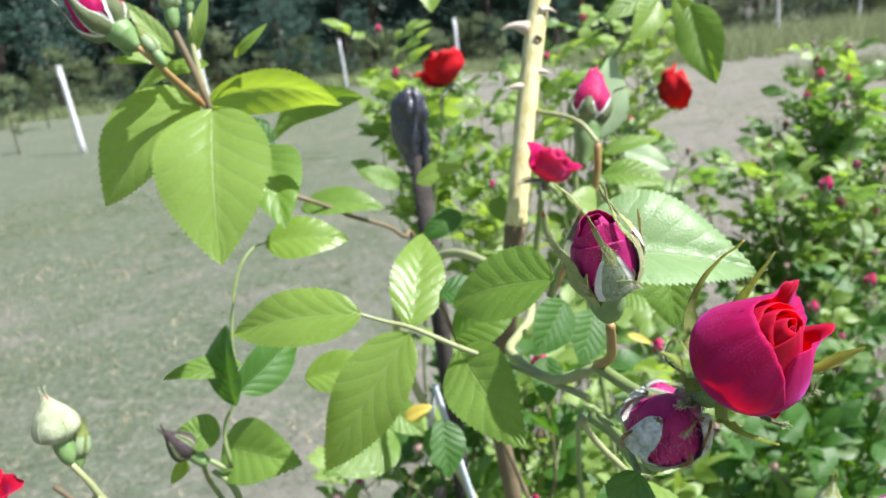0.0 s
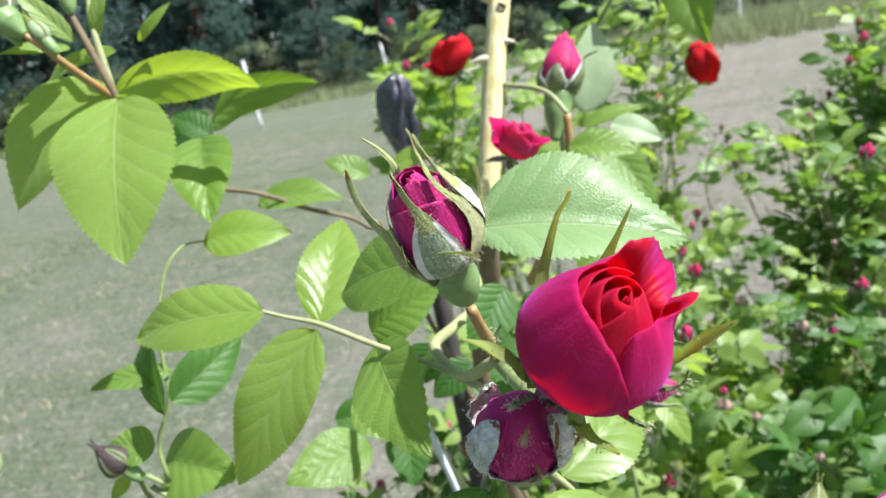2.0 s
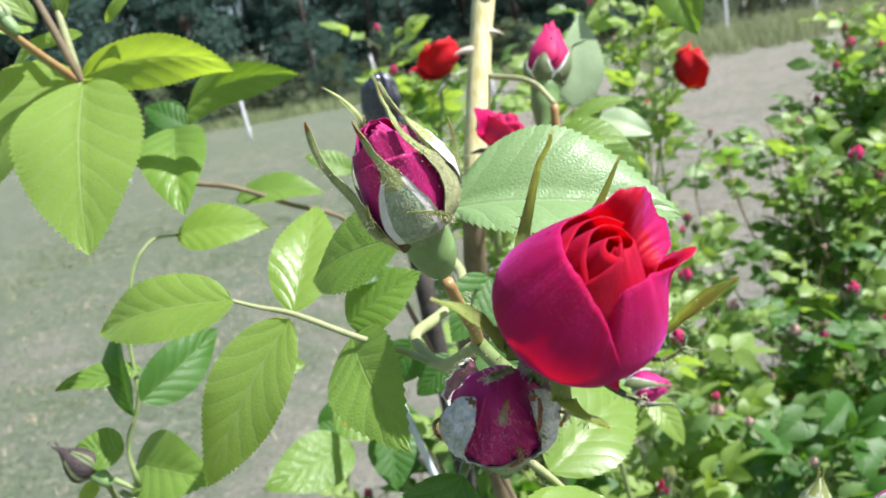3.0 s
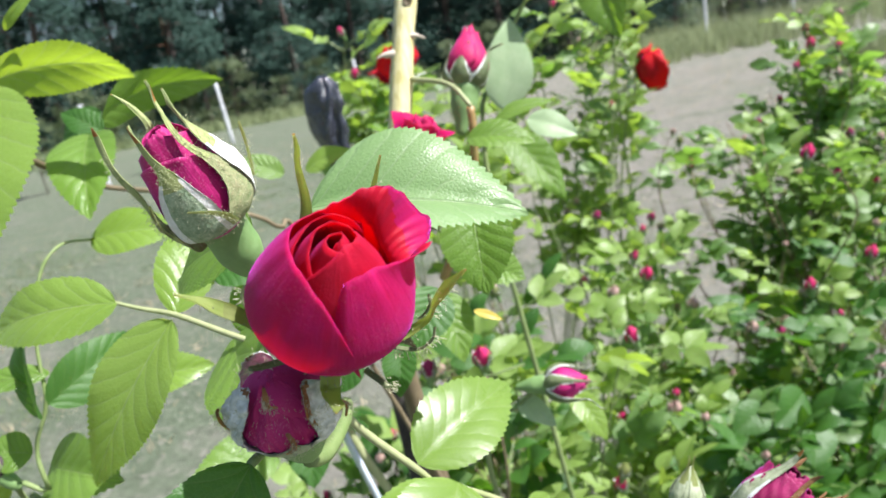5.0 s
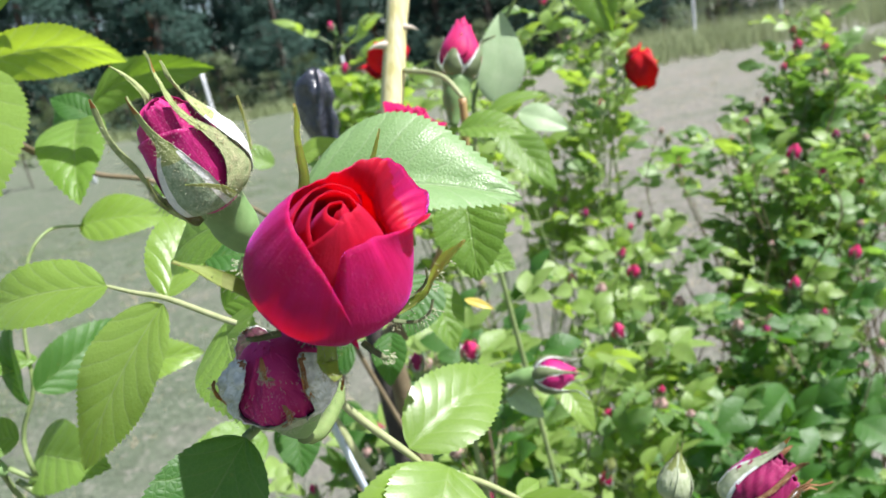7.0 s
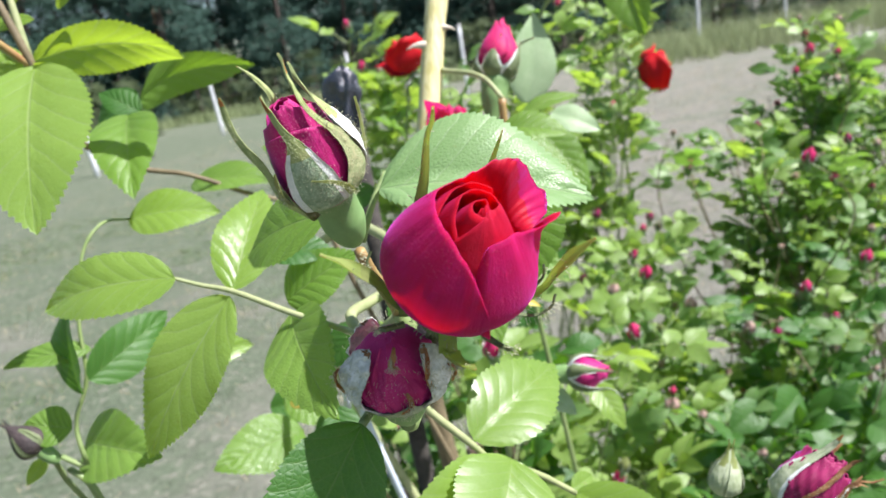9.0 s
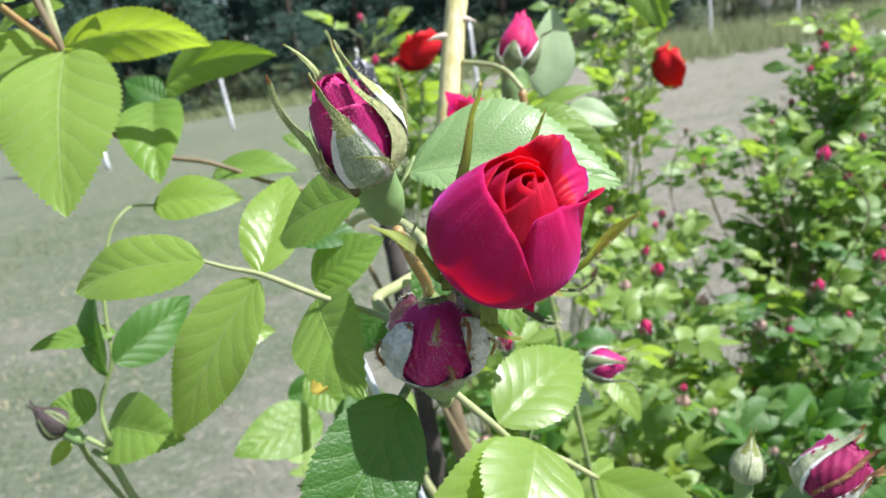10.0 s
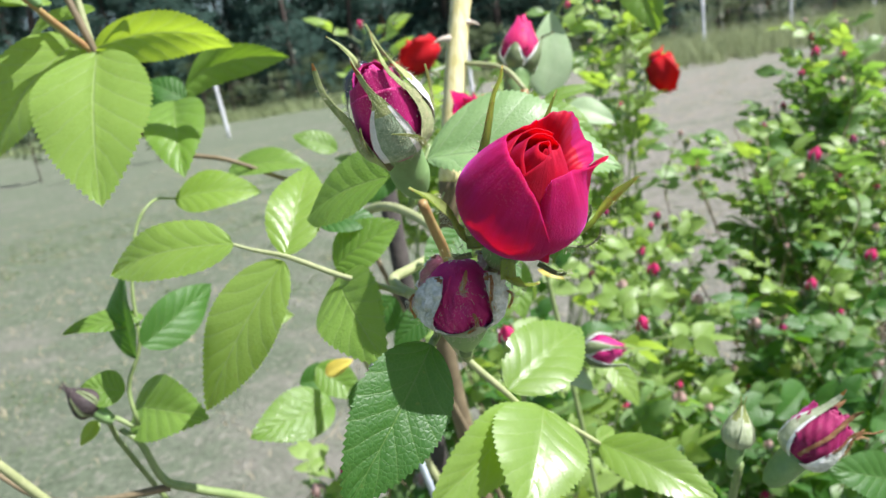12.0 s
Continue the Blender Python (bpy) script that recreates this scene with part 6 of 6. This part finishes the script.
# ---- bushes farther off ----
def compound_mesh(seed, size, material, count=5):
    """A rose leaf of several leaflets on one stalk, along x, its face towards z."""
    rnd = random.Random(seed)
    verts, uvs, faces, index = [], [], [], []
    sites = [(1.0, 0.0, 1.15), (0.86, 52, 1.0), (0.86, -52, 1.0), (0.52, 62, 0.85), (0.52, -62, 0.85)][:count]
    for place, turn, scale in sites:
        length = size * scale * rnd.uniform(0.85, 1.1)
        me = leaf_mesh(length, length * rnd.uniform(0.56, 0.68), rnd.uniform(0.15, 0.5), rnd.uniform(0.1, 0.7), 7, rnd.randrange(9999), material, 2, rnd.uniform(-0.3, 0.3), 1)
        m = Matrix.Translation((size * 1.7 * place, 0, -0.25 * size * place * place)) @ pose(0, 0, 0, rnd.uniform(-35, 35), rnd.uniform(-5, 30), turn + rnd.uniform(-12, 12))
        o = len(verts)
        verts += [m @ v.co for v in me.vertices]
        layer = [None] * len(me.vertices)
        for loop, uv in zip(me.loops, me.uv_layers[0].data):
            layer[loop.vertex_index] = tuple(uv.uv)
        uvs += layer
        faces += [tuple(o + i for i in f.vertices) for f in me.polygons]
        bpy.data.meshes.remove(me)
    index = [0] * len(faces)
    tv, tf = tube_data([(0, 0, 0), (size * 0.85, 0, -0.03 * size), (size * 1.72, 0, -0.25 * size)], [size * 0.03, size * 0.025, size * 0.018], 5, 3)
    o = len(verts)
    verts += tv
    uvs += [(0.5, 0.5)] * len(tv)
    faces += [tuple(o + i for i in f) for f in tf]
    index += [1] * len(tf)
    return mesh_from("leaf", verts, faces, [material, STEM_GREEN], uvs, index)


# the dark kind takes the leaf green that has shade in its colour
COMPOUND = {kind: [compound_mesh(s + o, 0.036, mat) for s in range(5)] for kind, mat, o in (("small", LEAF_SMALL, 100), ("fresh", LEAF_FRESH, 200), ("dark", LEAF_SHADED, 300))}
SPRAY_BUD = {}


def spray_bud_mesh(kind):
    """A small bud in one mesh: a hip, a rolled cone of petals and sepal flaps."""
    tints = {"pink": PETAL_PINK, "red": PETAL_RED, "pale": FADED, "faded": PETAL_DULL, "green": SEPAL_LIGHT}
    if kind not in SPRAY_BUD:
        SPRAY_BUD[kind] = (egg_mesh("hip", [(0.0016, -0.011), (0.004, -0.005), (0.0046, 0.0), (0.006, 0.003), (0.003, 0.005)], HIP, 8),
                           petal_mesh(0.0075, 0.021, radians(250), 0.3, 0, 0.3, 0.14, 3, (tints[kind], tints[kind]), 6, 10, 0.0004, 0.45),
                           petal_mesh(0.0085, 0.019, radians(240), 0.35, 0, 0.3, 0.14, 4, (tints[kind], tints[kind]), 6, 10, 0.0004, 0.45),
                           ribbon_mesh([(0.004, 0, 0), (0.0085, 0, 0.004), (0.0095, 0, 0.011), (0.0085, 0, 0.018)], [0.006, 0.008, 0.005, 0.001], 0.25, (1, 0, 0.2), FELTED, 2))
    return SPRAY_BUD[kind]


def spray_bud(owner, place, axis, kind, size=1.0):
    hip, first, second, flap = spray_bud_mesh(kind)
    m = axis_pose(place, axis, (0.3, -0.9, 0.2)) @ Matrix.Diagonal((size, size, size, 1))
    ob = world_part("rose_bud", hip, owner, m, {"pink": "bright pink bud", "red": "small dark red bud", "faded": "small dull crimson bud", "pale": "pale faded bud", "green": "closed green bud"}[kind])
    part("petal", first, ob)
    part("petal", second, ob, pose(0, 0, 0, 0, 0, 170))
    for i in range(4):
        part("sepal", flap, ob, pose(0, 0, 0, 0, 0, 90 * i + 30))
    return ob


def cane_with_leaves(owner, root, tip, rnd, kind, leaves, stem, thickness=0.004, reach=0.72):
    """A cane that rises from root and arches to tip, leaved along its upper part."""
    root, tip = Vector(root), Vector(tip)
    mid = root.lerp(tip, 0.55) + Vector((rnd.uniform(-0.1, 0.1), rnd.uniform(-0.1, 0.1), 0.12))
    pts = [root, root.lerp(mid, 0.55) + Vector((rnd.uniform(-0.05, 0.05), rnd.uniform(-0.05, 0.05), 0)), mid, mid.lerp(tip, 0.6) + Vector((0, 0, 0.03)), tip]
    verts, faces = tube_data(pts, [thickness, thickness * 0.8, thickness * 0.55, thickness * 0.35], 6, 4, 0.06)
    world_part("cane", mesh_from("cane", verts, faces, [stem]), owner)
    line = smooth_line(pts, 12)
    for i in range(leaves):
        t = 1 - reach * (i + rnd.uniform(0, 0.8)) / leaves
        k = min(len(line) - 2, int(t * (len(line) - 1)))
        p = line[k]
        d = (line[k + 1] - line[k]).normalized()
        a = i * 2.4 + rnd.uniform(-0.5, 0.5)
        out = Vector((math.cos(a), math.sin(a), 0.35)) + d * 0.5
        up = Vector((rnd.uniform(-0.45, 0.45), rnd.uniform(-0.65, 0.2), 1))
        m = frame_of(p, out, up) @ Matrix.Diagonal((*[rnd.uniform(0.75, 1.2)] * 3, 1))
        world_part("leaf", rnd.choice(COMPOUND[kind]), owner, m)


def far_bush(root, blobs, buds, label, kinds, leaves, seed, stem, reach=0.7):
    """A rose bush whose canes end in rounded masses: (middle, half sizes, canes)."""
    rnd = random.Random(seed)
    owner = thing("rose_bush", root, label, "rose bush", "rose bushes in the bed")
    for middle, half, canes in blobs:
        for _ in range(canes):
            d = Vector((rnd.gauss(0, 1), rnd.gauss(0, 1), rnd.gauss(0, 1))).normalized() * rnd.uniform(0.4, 1.0)
            tip = Vector(middle) + Vector((d.x * half[0], d.y * half[1], d.z * half[2]))
            foot = Vector(root) + Vector((rnd.uniform(-0.12, 0.12), rnd.uniform(-0.12, 0.12), 0))
            cane_with_leaves(owner, foot, tip, rnd, rnd.choice(kinds), leaves, stem, 0.0024, reach)
            if rnd.random() < 0.55:
                spray_bud(owner, tip, Vector((rnd.uniform(-0.4, 0.4), rnd.uniform(-0.4, 0.2), 1)), rnd.choice(("pale", "green", "pale", "pale", "pink")), rnd.uniform(0.6, 0.95))
    for place, kind, size in buds:
        p = Vector(place)
        spray_bud(owner, p, Vector((rnd.uniform(-0.35, 0.35), rnd.uniform(-0.4, 0.1), 1)), kind, size)
        foot = Vector(root).lerp(p, 0.6) + Vector((rnd.uniform(-0.08, 0.08), rnd.uniform(-0.08, 0.08), 0))
        cane_with_leaves(owner, foot, p - Vector((0, 0, 0.011 * size)), rnd, rnd.choice(kinds), 4, stem, 0.002, 0.6)
    return owner


far_bush((0.820, 1.615, 0.000),
         [((0.684, 1.563, 1.231), (0.098, 0.120, 0.054), 6),
          ((0.856, 1.548, 1.127), (0.119, 0.200, 0.119), 12),
          ((0.765, 1.585, 1.098), (0.101, 0.150, 0.101), 9),
          ((1.005, 1.479, 1.023), (0.115, 0.250, 0.240), 5),
          ((0.753, 1.615, 1.022), (0.093, 0.150, 0.070), 4)],
         [((0.924, 1.792, 1.357), "pink", 1.2),
          ((0.854, 1.706, 1.329), "pink", 0.8),
          ((0.982, 1.697, 1.257), "pink", 1.1),
          ((0.632, 1.158, 1.262), "pink", 1.15),
          ((0.636, 1.746, 1.154), "pink", 1.25),
          ((0.722, 1.571, 1.250), "faded", 0.9),
          ((0.842, 1.468, 1.219), "faded", 0.95),
          ((0.568, 1.558, 1.245), "green", 0.8),
          ((0.560, 1.563, 1.266), "pale", 0.6),
          ((0.880, 1.736, 1.433), "pale", 0.6)],
         "dense dark green rose bush dotted with pink buds", ("small", "small", "small", "fresh"), 8, 21, STEM_BROWN, 0.5)
far_bush((0.977, 1.839, 0.000),
         [((0.962, 1.766, 1.328), (0.108, 0.200, 0.156), 14),
          ((0.887, 1.786, 1.230), (0.099, 0.150, 0.074), 7),
          ((1.096, 1.797, 1.211), (0.087, 0.200, 0.198), 7)],
         [],
         "tall loose rose bush at the back of the bed", ("small", "small", "small", "fresh"), 9, 27, STEM_BROWN, 0.42)
far_bush((0.652, 1.318, 0.000),
         [((0.735, 1.399, 0.997), (0.121, 0.200, 0.081), 8),
          ((0.593, 1.264, 0.923), (0.139, 0.200, 0.084), 9),
          ((0.694, 1.212, 0.895), (0.098, 0.200, 0.089), 7),
          ((0.591, 1.136, 0.833), (0.128, 0.200, 0.068), 7)],
         [((0.666, 1.249, 1.036), "pink", 1.1),
          ((0.551, 1.182, 1.013), "pale", 1.1),
          ((0.592, 1.181, 0.999), "faded", 0.95),
          ((0.788, 1.313, 1.048), "pink", 1.2)],
         "leafy green rose bush with few buds in the bed", ("small", "dark", "dark", "fresh"), 8, 25, STEM_BROWN, 0.7)
broad_bush = far_bush((0.557, 1.061, 0.000),
         [((0.594, 1.006, 0.928), (0.103, 0.150, 0.066), 8),
          ((0.469, 0.997, 0.933), (0.081, 0.150, 0.066), 8),
          ((0.527, 0.937, 0.883), (0.105, 0.150, 0.042), 7),
          ((0.678, 1.087, 1.010), (0.046, 0.120, 0.085), 5)],
         [],
         "low rose bush with broad leaves in shade-darkened green", ("dark", "dark", "small"), 8, 26, STEM_BROWN, 0.7)
# broad leaves low in the bed, their green darkened to stand for shade
for base, tip, normal, width in (((0.560, 1.040, 0.985), (0.505, 1.000, 0.965), (0.1, -0.9, 0.35), 0.052), ((0.570, 1.035, 0.975), (0.625, 1.000, 0.955), (-0.2, -0.9, 0.3), 0.050),
                                 ((0.545, 0.975, 0.985), (0.520, 0.925, 0.950), (0.2, -0.8, 0.5), 0.048), ((0.610, 0.960, 0.975), (0.640, 0.905, 0.950), (0.1, -0.6, 0.8), 0.056), ((0.500, 1.010, 0.990), (0.450, 0.990, 0.970), (0.0, -0.8, 0.6), 0.044)):
    leaf(broad_bush, base, tip, normal, width, 0.3, 0.3, LEAF_SHADED)
far_bush((0.389, 1.243, 0.000),
         [((0.409, 1.277, 1.023), (0.074, 0.180, 0.102), 11),
          ((0.405, 1.330, 1.120), (0.070, 0.120, 0.050), 4),
          ((0.298, 1.046, 0.968), (0.085, 0.200, 0.077), 9),
          ((0.533, 1.555, 1.056), (0.080, 0.150, 0.060), 5),
          ((0.415, 1.093, 0.918), (0.073, 0.200, 0.081), 12)],
         [((0.421, 1.266, 1.092), "pink", 1.25),
          ((0.411, 1.302, 1.115), "pink", 0.9),
          ((0.340, 0.953, 1.131), "pink", 1.05),
          ((0.492, 1.517, 1.117), "faded", 0.95),
          ((0.481, 1.236, 1.043), "pale", 1.1),
          ((0.396, 1.055, 0.973), "pale", 1.2),
          ((0.404, 1.035, 0.896), "pale", 1),
          ((0.329, 1.289, 1.089), "faded", 0.9),
          ((0.356, 1.190, 1.098), "pale", 1.1),
          ((0.301, 0.938, 0.951), "pink", 1),
          ((0.377, 1.417, 1.163), "faded", 0.9)],
         "thin light green rose bush with pink buds", ("fresh", "fresh", "fresh", "small"), 6, 22, STEM_GREEN, 0.7)
far_bush((0.248, 1.548, 0.000),
         [((0.029, 1.366, 1.459), (0.060, 0.100, 0.065), 10),
          ((0.239, 1.485, 1.452), (0.111, 0.150, 0.081), 7),
          ((0.450, 1.687, 1.372), (0.093, 0.150, 0.151), 7),
          ((0.388, 1.629, 1.177), (0.070, 0.120, 0.105), 5),
          ((0.157, 1.282, 1.303), (0.080, 0.150, 0.071), 6),
          ((0.480, 1.620, 1.499), (0.065, 0.100, 0.065), 3)],
         [((-0.006, 1.493, 1.552), "pink", 0.9),
          ((0.341, 1.603, 1.477), "pink", 0.9),
          ((0.376, 1.622, 1.535), "pink", 0.8),
          ((0.455, 1.733, 1.540), "pink", 0.7)],
         "loose light green rose bush with crimson blooms", ("fresh", "fresh", "fresh", "fresh", "small"), 8, 23, STEM_GREEN, 0.32)
far_bush((0.120, 0.951, 0.000),
         [((0.126, 0.924, 1.140), (0.072, 0.120, 0.072), 8),
          ((0.074, 0.849, 1.072), (0.081, 0.120, 0.056), 8),
          ((-0.017, 0.878, 1.014), (0.046, 0.100, 0.033), 3),
          ((0.178, 0.853, 1.057), (0.050, 0.100, 0.062), 7),
          ((0.200, 0.987, 1.162), (0.042, 0.100, 0.056), 4)],
         [((0.119, 0.785, 1.204), "faded", 0.95),
          ((-0.056, 0.830, 1.037), "pale", 1),
          ((0.174, 0.743, 1.227), "pink", 1)],
         "low shaded rose bush growing under the tall canes", ("dark", "small", "fresh"), 8, 24, STEM_BROWN, 0.7)
bloom_bush = thing("rose_bush", (0.12, 1.5, 0), "slender rose bush holding two open crimson roses", "rose bush", "rose bushes in the bed")
open_bloom(bloom_bush, axis_pose((0.113, 1.229, 1.465), (-0.442, 0.101, 0.891), (0.05, -0.96, 0.26)), 1.55, (PETAL_RED, PETAL_RED), 9, "open crimson rose among leaves", 71)
open_bloom(bloom_bush, axis_pose((0.497, 1.540, 1.391), (0.990, 0.004, 0.142), (0.05, -0.96, 0.26)), 1.75, (PETAL_RED, PETAL_RED), 9, "open crimson rose turned sideways", 72)
rnd = random.Random(31)
for tip in ((0.101, 1.230, 1.452), (0.485, 1.542, 1.363)):
    cane_with_leaves(bloom_bush, (0.12, 1.5, 0), tip, rnd, "small", 9, STEM_GREEN, 0.004, 0.5)



# ---- stake in black film, and a wire ----
def wrapped_stake(top, foot):
    """A weathered wooden stake whose head is wrapped in creased black film, tied below."""
    top, foot = Vector(top), Vector(foot)
    stake = thing("stake", foot, "weathered wooden stake with its head wrapped in black plastic film", "stake")
    verts, faces = tube_data([foot - Vector((0, 0, 0.1)), foot.lerp(top, 0.5), top - Vector((0, 0, 0.05))], [0.01, 0.009, 0.009], 10, 4, 0.05)
    world_part("pole", mesh_from("pole", verts, faces, [WOOD_GREY]), stake)
    rnd = random.Random(4)
    axis = (top - foot).normalized()
    side = axis.cross(Vector((0, 1, 0))).normalized()
    back = axis.cross(side)
    rings, sides = 22, 36
    verts, faces = [], []
    creases = [(rnd.uniform(0, math.tau), rnd.uniform(0.12, 0.4), rnd.uniform(-2.5, 2.5), rnd.uniform(3, 9)) for _ in range(9)]
    for i in range(rings + 1):
        t = i / rings
        r = 0.0205 * (0.72 + 0.38 * math.sin(min(1, t * 1.15) * math.pi * 0.85)) * (1 if t < 0.86 else max(0.1, 1 - ((t - 0.86) / 0.14) ** 1.6 * 0.85))
        for s in range(sides):
            a = math.tau * s / sides
            k = 1 + sum(w * math.exp(-((math.sin((a - c - tw * t) / 2) * n) ** 2)) - w * 0.35 for c, w, tw, n in creases)
            k += 0.22 * noise.noise(Vector((math.cos(a) * 2, math.sin(a) * 2, t * 6)))
            verts.append(top - axis * 0.085 * (1 - t) + axis * 0.012 + (side * math.cos(a) + back * math.sin(a)) * r * k)
    for i in range(rings):
        for s in range(sides):
            n = (s + 1) % sides
            faces.append((i * sides + s, i * sides + n, (i + 1) * sides + n, (i + 1) * sides + s))
    faces.append(tuple(rings * sides + s for s in range(sides)))
    world_part("wrapping", mesh_from("wrapping", verts, faces, [PLASTIC]), stake, None, "creased black plastic film")
    return stake


wrapped_stake((0.080, 0.792, 1.480), (0.100, 0.842, 0))

wire = thing("wire", (0.257, 0.807, 0), "thin pale blue galvanised wire rod beside the canes", "wire")
tube("rod", [(0.082, 0.555, 1.283), (0.107, 0.557, 1.213), (0.257, 0.807, 0.0)], [0.0022, 0.0022], METAL, wire, 8, 3)
